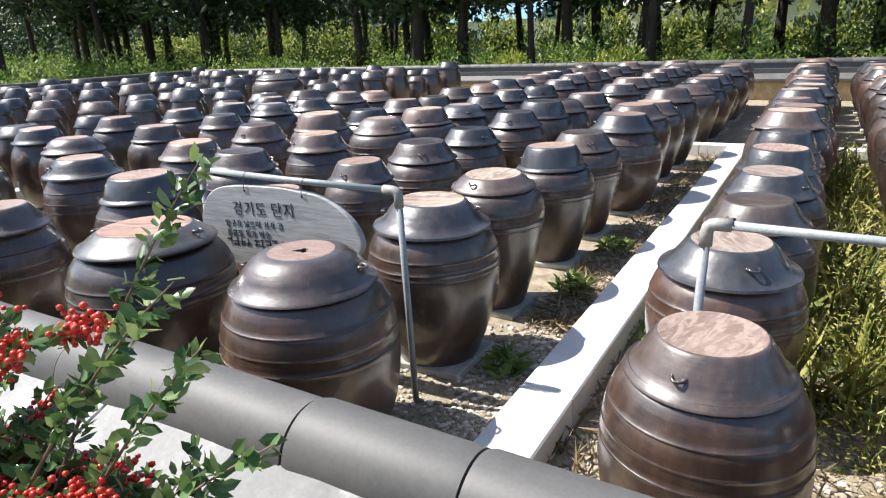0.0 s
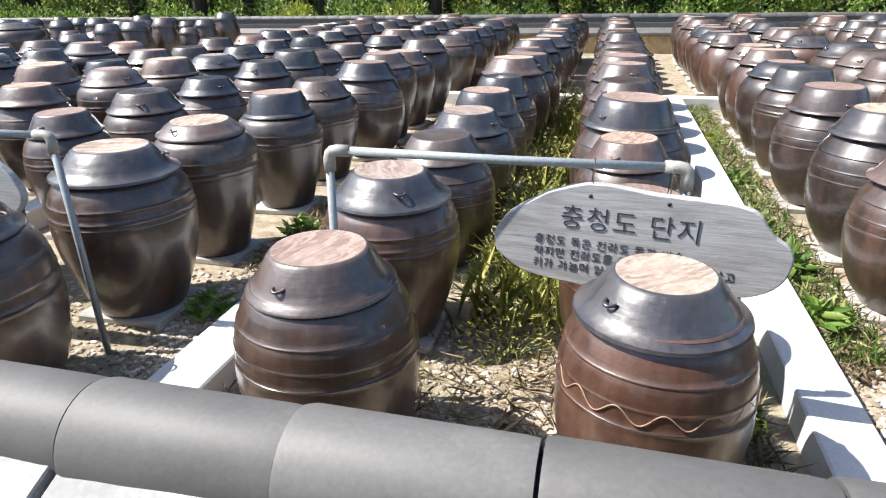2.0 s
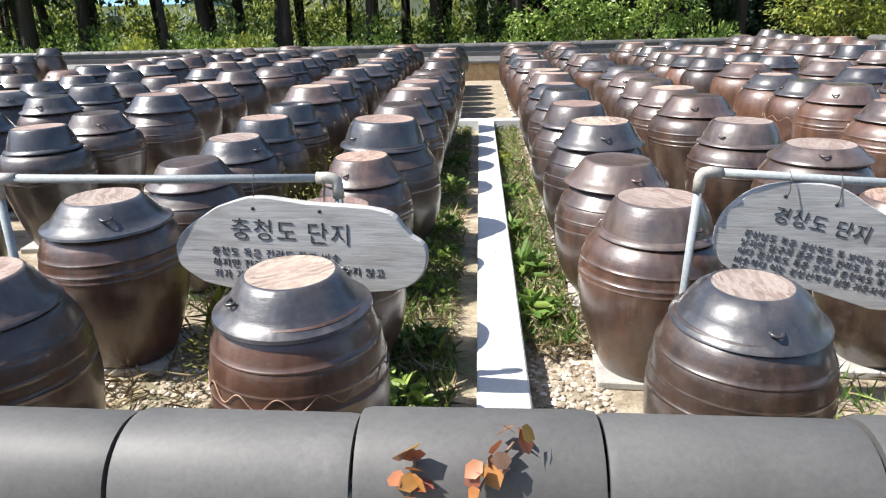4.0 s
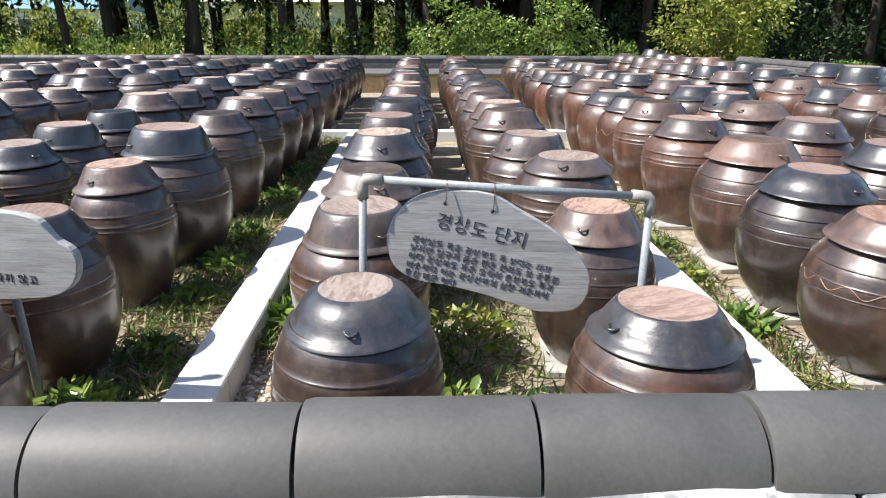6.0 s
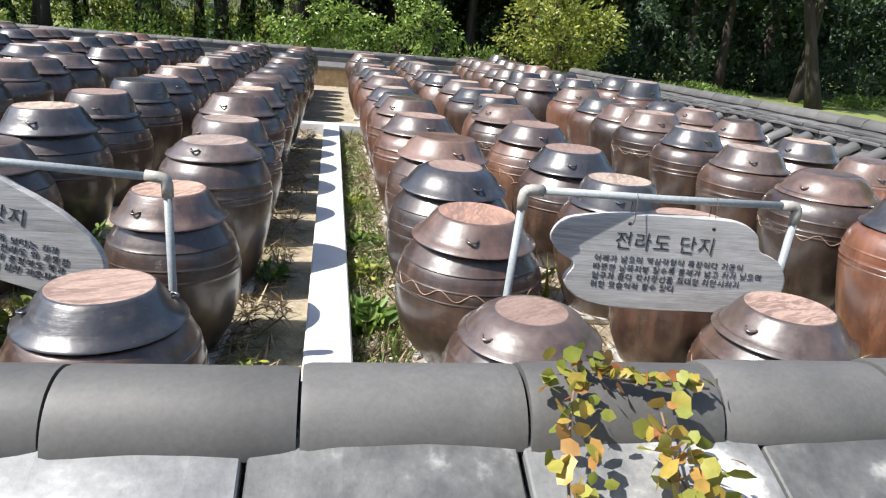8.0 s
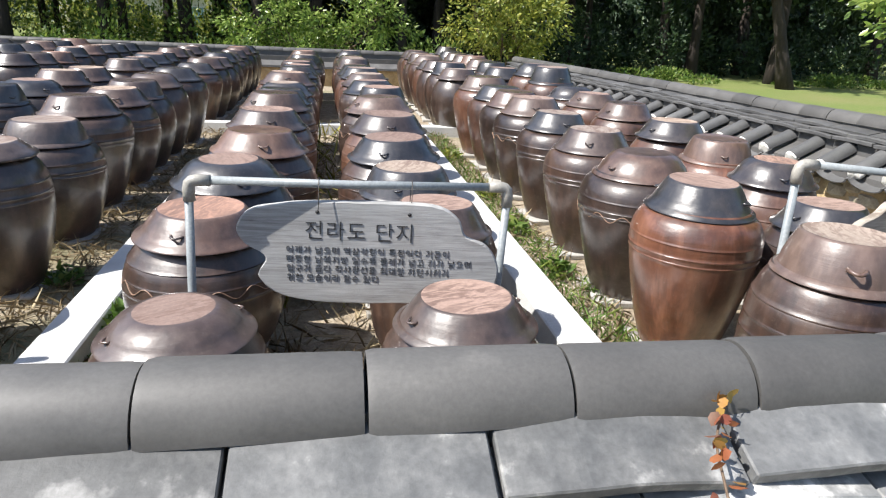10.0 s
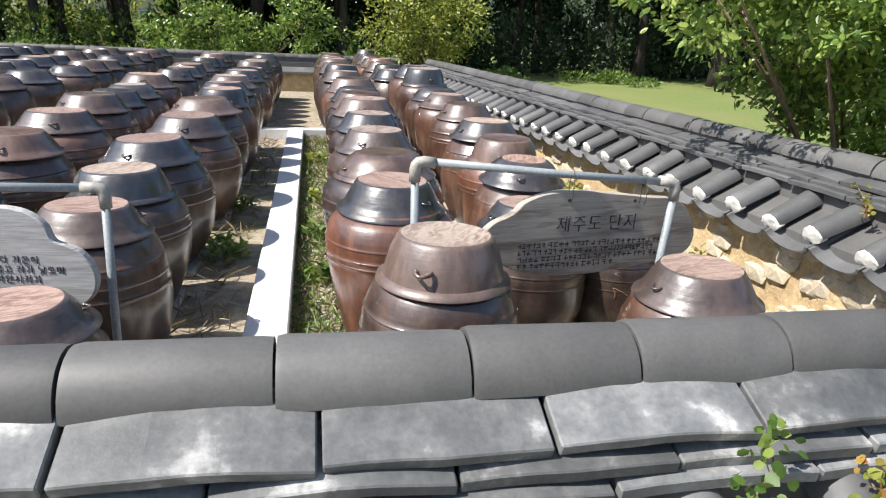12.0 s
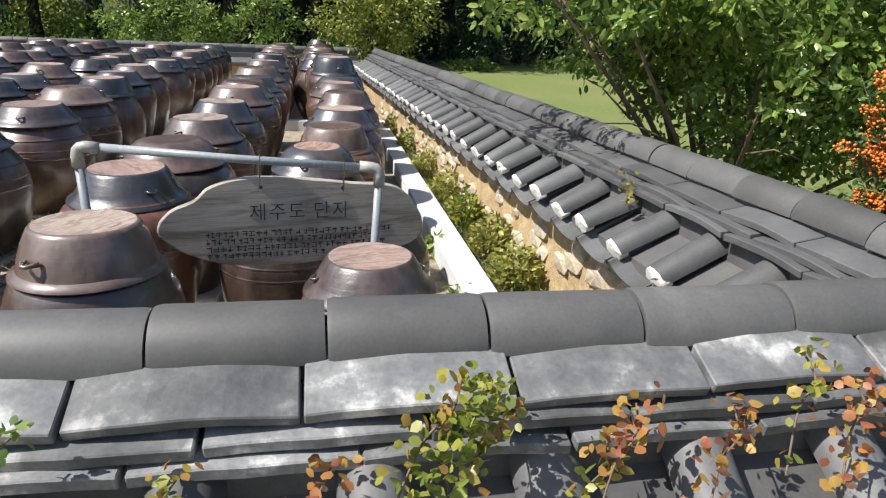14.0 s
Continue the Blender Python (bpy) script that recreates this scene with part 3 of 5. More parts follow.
    for s in (-1, 1):
        if s > 0 and detailed < 2:
            continue
        for i in range(n):
            x = (i + 0.5) * PITCH * 0.5 * 2 - 0.05
            base = pose(x, s * start[0], start[1], 0, 0, -90 if s < 0 else 90) @ pose(0, 0, 0, 0, tilt + rnd.uniform(-2.5, 2.5), rnd.uniform(-4, 4))
            shared("round_tile", ROUND_TILE, top, base @ Matrix.Diagonal((run / 0.30, 1, 1, 1)))
            shared("plaster_cap", rnd.choice(CAPS), top, base @ pose(run, 0, 0, rnd.uniform(-6, 6), 0, 0))
            pan = pose(x + PITCH / 2, s * (start[0] - 0.02), start[1] - 0.015, 0, 0, -90 if s < 0 else 90) @ pose(0, 0, 0, 0, tilt, rnd.uniform(-1, 1))
            shared("pan_tile", PAN_TILE, top, pan @ Matrix.Diagonal(((run + 0.07) / 0.33, 1, 1, 1)))
    if stones:
        for i in range(190):
            bm = bmesh.new()
            bmesh.ops.create_icosphere(bm, subdivisions=1, radius=1)
            for v in bm.verts:
                v.co *= 1 + 0.25 * noise.noise(v.co * 1.5 + Vector((i * 3.1, 0, 0)))
            sx = rnd.uniform(0.05, 0.13)
            bmesh.ops.scale(bm, vec=(sx, 0.05, sx * rnd.uniform(0.5, 0.8)), verts=bm.verts)
            bmesh.ops.translate(bm, vec=(length - rnd.uniform(0.5, length * rnd.uniform(0.25, 0.95)), -(eave[0] - 0.14), rnd.uniform(0.02, eave[1] - 0.08)), verts=bm.verts)
            part("stone", bm, M["mudstone"], top, smooth=False)
    return top


SOUTH_JOINTS = [-5.09 + 0.3392 * i for i in range(16)] + [0.337, 0.671, 1.01, 1.355, 1.68, 2.01, 2.352, 2.70, 3.026, 3.335, 3.655, 3.973, 4.30, 4.632, 4.945, 5.27, 5.60, 5.925, 6.242, 6.557, 6.885, 7.22, 7.537, 7.853, 8.17, 8.48, 8.805, 9.15, 9.49, 9.82]
tiled_wall("wall_south", "low wall with grey ridge tiles and weathered flat courses", pose(-5.09, 1.495, 0), 15.0, (0.20, 0.208, 0.222), (0.51, 0.58), 1, 3, False, [x + 5.09 for x in SOUTH_JOINTS], ((22, 0.972), (12, 0.905), (8, 0.862)))
tiled_wall("wall_east", "low mud and stone wall under a grey tiled roof", pose(9.34, 14.2, 0, 0, 0, -87.4), 12.97, (0.19, 0.22, 0.245), (0.44, 0.66), 1, 4, True)
tiled_wall("wall_north", "far low wall with a pale tiled coping", pose(9.2, 17.9, -0.14, 0, 0, 180), 29.3, (0.19, 0.22, 0.245), (0.40, 0.64), 0, 5)
tiled_wall("wall_west", "distant low wall with a pale tiled coping", pose(-20.1, 17.8, -0.14, 0, 0, -90), 16.4, (0.19, 0.22, 0.245), (0.40, 0.64), 0, 6)

# ---- jars ----
BODY = {}
SHAPES = {
    "egg": [(0.0, 0.0), (0.185, 0.0), (0.20, 0.03), (0.245, 0.16), (0.286, 0.32), (0.30, 0.45), (0.296, 0.55), (0.277, 0.63), (0.246, 0.68), (0.224, 0.70)],
    "round": [(0.0, 0.0), (0.17, 0.0), (0.19, 0.03), (0.25, 0.14), (0.29, 0.28), (0.30, 0.40), (0.294, 0.51), (0.272, 0.60), (0.240, 0.66), (0.220, 0.695)],
    "tall": [(0.0, 0.0), (0.175, 0.0), (0.19, 0.03), (0.235, 0.18), (0.278, 0.38), (0.30, 0.53), (0.297, 0.61), (0.275, 0.665), (0.25, 0.69), (0.23, 0.70)],
    "squat": [(0.0, 0.0), (0.21, 0.0), (0.225, 0.03), (0.275, 0.16), (0.30, 0.34), (0.299, 0.46), (0.287, 0.57), (0.262, 0.65), (0.24, 0.69), (0.225, 0.70)],
}
for nm, pts in SHAPES.items():
    for fine in (True, False):
        line = [(p.x, p.y) for p in smooth_line([(r, z, 0) for r, z in pts[1:]], 5 if fine else 2)]
        prof = [(0.0, 0.004)]
        bands = (0.50, 0.53, 0.585) if nm in ("egg", "tall") else (0.46, 0.52, 0.60)
        for r, z in line:
            prof.append((r, z))
        if fine:
            full = []
            for (r, z), (r2, z2) in zip(prof, prof[1:]):
                full.append((r, z))
                for bz in bands:
                    if z < bz <= z2 and z2 - z > 1e-4:
                        q = r + (r2 - r) * (bz - z) / (z2 - z)
                        full += [(q, bz - 0.005), (q + 0.0022, bz - 0.0015), (q + 0.0022, bz + 0.002), (q - 0.0003, bz + 0.005)]
            full.append(prof[-1])
            prof = sorted(full[1:], key=lambda p: p[1])
            prof = [full[0]] + prof
        prof += [(0.228, 0.708), (0.232, 0.716), (0.225, 0.722), (0.20, 0.715), (0.195, 0.66)]
        bm = bmesh.new()
        lathe(bm, prof, 44 if fine else 24, 0.008, len(nm))
        BODY[nm, fine] = mesh_of("jar_body", bm, M["brown"], True, 50)

LID = {}
LIDS = {
    # lip, wall and top; the top disc is unglazed
    "bowl": ([(0.215, -0.012), (0.270, -0.016), (0.281, -0.008), (0.277, 0.003), (0.252, 0.015), (0.233, 0.05), (0.208, 0.095), (0.187, 0.128), (0.180, 0.137), (0.172, 0.141)], [(0.165, 0.139), (0.10, 0.137), (0.0, 0.135)]),
    "brim": ([(0.215, -0.02), (0.280, -0.026), (0.296, -0.018), (0.292, -0.006), (0.258, 0.010), (0.238, 0.035), (0.208, 0.078), (0.183, 0.110), (0.172, 0.119), (0.163, 0.122)], [(0.155, 0.119), (0.09, 0.117), (0.0, 0.116)]),
    "deep": ([(0.22, -0.015), (0.262, -0.018), (0.274, -0.010), (0.270, 0.002), (0.245, 0.016), (0.234, 0.06), (0.217, 0.11), (0.196, 0.155), (0.188, 0.166), (0.178, 0.170)], [(0.17, 0.167), (0.1, 0.164), (0.0, 0.163)]),
    "dome": ([(0.215, -0.012), (0.268, -0.016), (0.280, -0.007), (0.274, 0.005), (0.247, 0.018), (0.228, 0.058), (0.198, 0.10), (0.165, 0.125), (0.15, 0.131), (0.14, 0.133)], [(0.13, 0.132), (0.08, 0.131), (0.0, 0.13)]),
    "shallow": ([(0.215, -0.008), (0.27, -0.010), (0.278, 0.0), (0.272, 0.012), (0.25, 0.022), (0.225, 0.046), (0.20, 0.066), (0.188, 0.074), (0.18, 0.077)], [(0.17, 0.075), (0.1, 0.073), (0.0, 0.072)]),
}
for nm, (wall_line, top_line) in LIDS.items():
    for fine in (True, False):
        bm = bmesh.new()
        prof = wall_line + top_line
        slots = [0] * (len(wall_line) - 1) + [1] * len(top_line)
        lathe(bm, prof, 44 if fine else 22, 0.006, len(nm) + 3, slots)
        me = mesh_of("lid", bm, M["lid_black"], True, 45)
        me.materials.append(M["clay"])
        LID[nm, fine] = me
bm = bmesh.new()
lathe(bm, LIDS["dome"][0] + [(0.13, 0.134), (0.125, 0.134)], 44, 0.008, 2)
bm.verts.ensure_lookup_table()
ringv = [bm.verts[-44 + i] for i in range(44)]
ringv.sort(key=lambda v: math.atan2(v.co.y, v.co.x))
hole = []
for v in ringv:
    a = math.atan2(v.co.y, v.co.x)
    q = 0.026 * (1 + 0.3 * math.sin(3 * a + 1) + 0.15 * math.sin(7 * a))
    hole.append((bm.verts.new((q * math.cos(a), q * 0.8 * math.sin(a), 0.131)), bm.verts.new((q * 0.95 * math.cos(a), q * 0.75 * math.sin(a), 0.115))))
for k in range(44):
    j = (k + 1) % 44
    f = bm.faces.new((ringv[k], ringv[j], hole[j][0], hole[k][0]))
    f.material_index = 1
    bm.faces.new((hole[k][0], hole[j][0], hole[j][1], hole[k][1]))
LID["holed", True] = mesh_of("lid", bm, M["lid_brown"], True, 45)
LID["holed", True].materials.append(M["clay"])

bm = bmesh.new()
tube(bm, [(0.222, -0.045, 0.066), (0.245, -0.035, 0.064), (0.262, -0.012, 0.06), (0.262, 0.012, 0.06), (0.245, 0.035, 0.064), (0.222, 0.045, 0.066)], [0.011, 0.009, 0.008, 0.008, 0.009, 0.011], 8)
HANDLE = mesh_of("handle", bm, M["lid_black"], True)
bm = bmesh.new()
box(bm, -0.27, 0.27, -0.24, 0.24, 0, 0.05, 0.008)
for v in bm.verts:
    v.co += Vector((noise.noise(v.co * 7), noise.noise(v.co * 7 + Vector((5, 0, 0))), 0)) * 0.012
BASE_SLAB = mesh_of("stone_slab", bm, M["slab"])
M["scratch"] = earth("scratched_clay", [(0.3, (0.20, 0.12, 0.08)), (0.7, (0.34, 0.22, 0.15))], 20.0, 0.6, 90.0, 0.1, 0.0005)
WAVES = {}
for nm, pts in SHAPES.items():
    WAVES[nm] = []
    line = smooth_line([(r, z, 0) for r, z in pts[1:]], 8)
    for style in range(2):
        bm = bmesh.new()
        ring = []
        for k in range(161 if style == 0 else 61):
            a = (2 * math.pi if style == 0 else 1.3) * k / (160 if style == 0 else 60)
            z = (0.50 + 0.022 * math.sin(14 * a)) if style == 0 else (0.42 + 0.07 * math.sin(9 * a) * math.cos(2.2 * a))
            aa = a if style == 0 else a + 0.10 * math.cos(18 * a)
            r = min(line, key=lambda p: abs(p.y - z)).x
            lo = max([p for p in line if p.y <= z], key=lambda p: p.y)
            hi = min([p for p in line if p.y > z], key=lambda p: p.y)
            r = lo.x + (hi.x - lo.x) * (z - lo.y) / (hi.y - lo.y) + 0.0012
            ring.append((r * math.cos(aa), r * math.sin(aa), z))
        tube(bm, ring, 0.0024, 5)
        WAVES[nm].append(mesh_of("wave_pattern", bm, M["scratch"], True))
jar_rnd = random.Random(11)


def settled(x, y, h):
    """The plots are not quite evenly spaced: brings a jar of the even plan to its true place and height."""
    near = np.interp(x, (-2.4, -1.35, 0.2, 1.2, 2.6, 3.6, 5.0, 6.0, 7.4, 8.4), (-0.02, 0.0, 0.02, 0.05, 0.10, 0.10, 0.09, 0.03, 0.01, -0.07))
    far = np.interp(x, (-5.0, 0.05, 1.1, 2.5, 3.5, 5.0, 6.0, 7.4, 8.5), (0.15, 0.12, 0.12, 0.12, 0.12, 0.08, 0.02, 0.03, -0.15))
    k = min(1.0, max(0.0, (y - 3.0) / 4.0))
    drop = (0.012 + 0.0085 * (y - 2.5)) * np.interp(x, (6.5, 7.6), (1.0, 0.0))
    inward = 0.05 * min(1.0, (y - 2.4) / 2) * np.interp(x, (4.0, 5.0, 7.9, 8.1), (0, 1, 1, 0))
    return x + float(near + k * (far - near)), float(np.interp(y, (2, 7, 10.66, 18.3), (2, 7, 10.06, 16.5)) - inward * y * 0.6), h - float(drop)

COLOUR_WORDS = {"dark": "dark brown", "brown": "brown", "red": "reddish brown"}
LID_WORDS = {"lid_black": "blue-black", "lid_brown": "brown", "lid_red": "rusty red"}
LID_SHAPES = {"bowl": "bowl-shaped", "brim": "wide-brimmed", "deep": "deep", "dome": "domed", "shallow": "shallow", "holed": "holed"}


def jar(x, y, h=None, r=None, body=None, lid=None, glaze_of=None, lid_of=None, turn=None, slab=None, tip=0.0, lid_width=0.9, ear=1.0, waves=False):
    """An earthenware jar of height h and greatest radius r, with its lid, on a stone slab."""
    q = jar_rnd
    fine = y < 7.2 and x > -6
    warm = x > 4.0
    h = h or 0.875 + 0.017 * (y - 2.5) * (1 if y < 10.7 else 0.8) + q.uniform(-0.035, 0.035)
    r = r or (0.295 + 0.006 * min(y - 2.5, 8)) * q.uniform(0.94, 1.08)
    x, y, h = settled(x, y, h)
    body = body or q.choice(("egg", "egg", "round", "tall"))
    lid = lid or q.choice(("bowl", "bowl", "bowl", "brim", "deep", "dome"))
    glaze_of = glaze_of or q.choice(("red", "brown", "brown", "dark") if warm else ("dark", "dark", "brown", "brown"))
    lid_of = lid_of or q.choice(("lid_black", "lid_black", "lid_black", "lid_brown", "lid_brown", "lid_brown", "lid_red"))
    turn = q.uniform(0, 360) if turn is None else turn
    lift = 0.04
    top = LIDS["dome" if lid == "holed" else lid][0][-1][1] + 0.708
    sz, sr = (h - lift) / (0.712 + (top - 0.708) * 0.92), r * 1.1 / 0.30
    slab = shared("stone_slab", BASE_SLAB, None, pose(x, y, 0, 0, 0, q.uniform(-5, 5)) @ Matrix.Diagonal((sr * 0.78, sr * 0.78, 0.8, 1)))
    tagged(slab, "flat grey stone slab under a jar", "stone slab", "slabs under the jars")
    ob = shared("earthenware_jar", BODY[body, fine], None, pose(x, y, lift, 0, 0, turn) @ Matrix.Diagonal((sr, sr, sz, 1)), M[glaze_of])
    tagged(ob, "%s glazed earthenware jar under a %s %s lid" % (COLOUR_WORDS[glaze_of], LID_WORDS[lid_of], LID_SHAPES[lid]), "jar", "storage jars in rows")
    cap = shared("lid", LID[lid, fine if lid != "holed" else True], ob, pose(q.uniform(-0.006, 0.006), q.uniform(-0.006, 0.006), 0.712, q.uniform(-1.5, 1.5) + tip, q.uniform(-1.5, 1.5), 0) @ Matrix.Diagonal((lid_width, lid_width, 0.92, 1)), M[lid_of])
    if lid != "holed" and q.random() < 0.42 and y > 4:
        cap.material_slots[1].link = "OBJECT"
        cap.material_slots[1].material = M[lid_of]
    if y < 11:
        for a in (0, 180):
            shared("handle", HANDLE, cap, pose(0, 0, -0.012 if lid in ("shallow", "dome") else 0, 0, 0, a) @ Matrix.Translation((0.07 if ear == 1 else 0.03, 0, 0.02)) @ Matrix.Diagonal((0.68 * ear, 0.55 * ear, 0.7 * ear, 1)), M[lid_of])
    if waves or (x > 4 and y < 8 and q.random() < 0.3):
        shared("wave_pattern", q.choice(WAVES[body]), ob, pose(0, 0, 0, 0, 0, q.uniform(0, 360)))
    return ob


def column(x, ys, **kw):
    for y in ys:
        jar(x + jar_rnd.uniform(-0.04, 0.04), y + jar_rnd.uniform(-0.03, 0.03), **kw)


# front jars of the five near plots, each as it stands
jar(-1.34, 2.58, 0.89, 0.335, "squat", "holed", "dark", "lid_brown", 200, lid_width=0.87)
jar(-1.29, 3.48, 0.905, 0.31, "egg", "brim", "dark", "lid_black", 30)
jar(-1.335, 4.26, 0.89, 0.28, "tall", "shallow", "brown", "lid_brown", 80)
jar(-1.36, 5.22, 0.92, 0.285, "tall", "deep", "dark", "lid_black", 10)
column(-1.37, (6.02, 6.85, 7.75, 8.7, 9.65))
jar(-2.30, 2.58, 0.885, 0.35, "egg", "shallow", "dark", "lid_black", 20)
jar(-2.40, 3.50, 0.86, 0.29, "round", "bowl", "red", "lid_brown", 60)
jar(-2.45, 4.40, 0.885, 0.26, "egg", "bowl", "brown", "lid_brown", 90)
jar(-2.41, 5.13, 0.92, 0.305, "egg", "bowl", "dark", "lid_brown", -60)
column(-2.5, (6.1, 7.0, 7.9, 8.8, 9.7))

jar(0.175, 2.61, 0.825, 0.28, "squat", "bowl", "brown", "lid_brown", 255, lid_width=0.86)
jar(0.10, 3.52, 0.845, 0.29, "egg", "brim", "brown", "lid_black", 120)
jar(0.115, 4.37, 0.83, 0.28, "round", "bowl", "brown", "lid_brown", 60)
jar(0.11, 5.08, 0.85, 0.29, "egg", "bowl", "brown", "lid_black", 330)
jar(0.08, 5.75, 0.89, 0.295, "round", "deep", "brown", "lid_black", 265)
jar(0.06, 6.55, 0.90, 0.285, "egg", "deep", "brown", "lid_black", 265)
column(0.04, (7.4, 8.25, 9.05, 9.85))
jar(1.205, 2.60, 0.835, 0.262, "squat", "brim", "red", "lid_black", 40, lid_width=0.88, waves=True)
jar(1.16, 3.38, 0.83, 0.27, "round", "bowl", "red", "lid_brown", 100)
jar(1.12, 4.29, 0.865, 0.25, "egg", "bowl", "brown", "lid_brown", 250)
jar(1.14, 5.0, 0.97, 0.325, "round", "deep", "dark", "lid_black", 45)
jar(1.10, 6.15, 0.93, 0.31, "egg", "bowl", "dark", "lid_brown", 45)
column(1.08, (7.0, 7.85, 8.75, 9.65))

jar(2.56, 2.585, 0.795, 0.252, "squat", "dome", "dark", "lid_black", 270)
jar(2.495, 3.43, 0.84, 0.285, "egg", "deep", "brown", "lid_brown", 120)
jar(2.49, 4.24, 0.84, 0.30, "round", "bowl", "dark", "lid_red", 285)
jar(2.51, 5.0, 0.935, 0.315, "round", "bowl", "dark", "lid_black", 270)
jar(2.50, 6.0, 0.93, 0.315, "round", "deep", "dark", "lid_brown", 280)
column(2.52, (6.9, 7.8, 8.7, 9.6))
jar(3.555, 2.605, 0.72, 0.275, "squat", "bowl", "brown", "lid_black", 20, lid_width=0.88)
jar(3.555, 3.52, 0.81, 0.26, "round", "bowl", "dark", "lid_brown", 60)
jar(3.595, 4.37, 0.885, 0.285, "egg", "shallow", "brown", "lid_brown", 250)
jar(3.54, 5.33, 0.875, 0.315, "egg", "deep", "brown", "lid_brown", 40)
column(3.5, (6.15, 7.0, 7.85, 8.7, 9.6))

jar(4.95, 2.645, 0.645, 0.275, "round", "dome", "brown", "lid_red", 30)
jar(4.90, 3.47, 0.78, 0.31, "round", "bowl", "dark", "lid_brown", 255)
jar(4.925, 4.22, 0.86, 0.325, "round", "dome", "dark", "lid_black", 290, waves=True)
jar(5.0, 5.08, 0.895, 0.34, "round", "bowl", "brown", "lid_red", 280)
jar(4.97, 6.08, 0.915, 0.345, "egg", "bowl", "red", "lid_brown", 280)
column(4.95, (6.95, 7.8, 8.7, 9.6), glaze_of="red")
jar(5.96, 2.58, 0.69, 0.27, "round", "bowl", "dark", "lid_brown", 20)
jar(5.98, 3.40, 0.82, 0.275, "squat", "bowl", "brown", "lid_red", 200)
jar(5.93, 4.16, 0.84, 0.30, "egg", "deep", "brown", "lid_black", 250)
jar(5.92, 4.95, 0.885, 0.33, "round", "bowl", "dark", "lid_black", 250)
jar(5.98, 6.05, 0.905, 0.345, "round", "bowl", "red", "lid_brown", 270)
column(6.0, (6.95, 7.85, 8.75, 9.65))

jar(7.38, 2.56, 0.90, 0.266, "squat", "deep", "brown", "lid_red", 240, ear=1.35)
jar(7.295, 3.44, 0.905, 0.28, "tall", "bowl", "red", "lid_black", 130)
jar(7.33, 4.22, 0.91, 0.315, "tall", "dome", "dark", "lid_brown", 200)
jar(7.36, 5.10, 0.915, 0.305, "tall", "bowl", "brown", "lid_brown", 60)
jar(7.38, 5.98, 0.925, 0.30, "tall", "bowl", "brown", "lid_black", 90)
column(7.42, (6.8, 7.6, 8.45, 9.35), body="tall")
jar(8.39, 2.43, 0.795, 0.25, "squat", "bowl", "brown", "lid_brown", 10)
jar(8.02, 3.36, 0.80, 0.27, "round", "bowl", "brown", "lid_black", 10)
jar(8.53, 3.36, 0.66, 0.22, "round", "shallow", "dark", "lid_brown", 40, waves=True)
jar(8.22, 4.02, 0.885, 0.275, "round", "dome", "red", "lid_black", 70)
jar(8.36, 4.80, 0.885, 0.29, "tall", "deep", "red", "lid_red", 70)
jar(8.45, 5.60, 0.90, 0.32, "round", "bowl", "red", "lid_black", 20)
jar(8.55, 6.70, 0.92, 0.31, "egg", "bowl", "red", "lid_brown", 20)
column(8.55, (7.55, 8.4), body="tall", glaze_of="red")
column(8.5, (9.3, 10.1), h=1.12, body="tall", glaze_of="red")

# plots further west
column(-3.62, (2.6, 3.5, 4.35, 5.3, 6.2, 7.1, 8.0, 8.9, 9.8))
column(-4.55, (2.75, 3.7, 4.7, 5.5, 6.4, 7.3, 8.2, 9.1, 9.95))
column(-6.05, (2.6, 3.5, 4.5, 5.4, 6.3, 7.2, 8.1, 9.0, 9.9))
column(-7.0, (2.9, 3.8, 4.7, 5.6, 6.5, 7.4, 8.3, 9.2))
# the rows behind the crossing kerb
for k, x in enumerate((8.3, 7.35, 5.95, 4.95, 3.5, 2.52, 1.08, 0.05, -1.36, -2.45, -3.7, -4.7)):
    column(x, [11.45 + 0.9 * i for i in range(8)], )
jar(-9.3, 11.4, 1.2, 0.46, "tall", "shallow", "dark", "lid_black", 0)
jar(-2.75, 18.3, 1.12, 0.40, "round", "bowl", "brown", "lid_red", 0)


def far_jars():
    """Jars too far off to pick apart, in one mesh."""
    rnd = random.Random(5)
    bm = bmesh.new()
    body = [(0.18, 0.0), (0.25, 0.16), (0.30, 0.42), (0.29, 0.54), (0.24, 0.67), (0.23, 0.71)]
    caps = [(0.26, 0.70), (0.265, 0.715), (0.235, 0.75), (0.185, 0.84), (0.17, 0.845), (0.0, 0.842)]
    x = -8.4
    k = 0
    while x > -19:
        for y in np.arange(2.7, 17.0, 0.85):
            if 9.6 < y < 10.6 or (abs(x + 9.3) < 0.7 and abs(y - 11.4) < 0.7):
                continue
            s, w = rnd.uniform(0.9, 1.25), rnd.uniform(0.85, 1.2)
            cx, cy = x + rnd.uniform(-0.08, 0.08), y + rnd.uniform(-0.08, 0.08)
            for prof, slot in ((body, rnd.choice((0, 0, 1))), (caps, rnd.choice((2, 2, 3)))):
                n0 = len(bm.verts)
                lathe(bm, [(r * w, z * s + 0.01) for r, z in prof], 18, 0.008, rnd.random(), [slot] * (len(prof) - 1))
                bm.verts.ensure_lookup_table()
                for v in bm.verts[n0:]:
                    v.co.x += cx
                    v.co.y += cy
        k += 1
        x -= 0.98 if k % 2 else 1.44
    ob = finish("far_jars", bm, [M["dark"], M["brown"], M["lid_black"], M["lid_brown"]])
    tagged(ob, "many more dark glazed jars crowding the distant plots", "jars", kind="stuff")


far_jars()

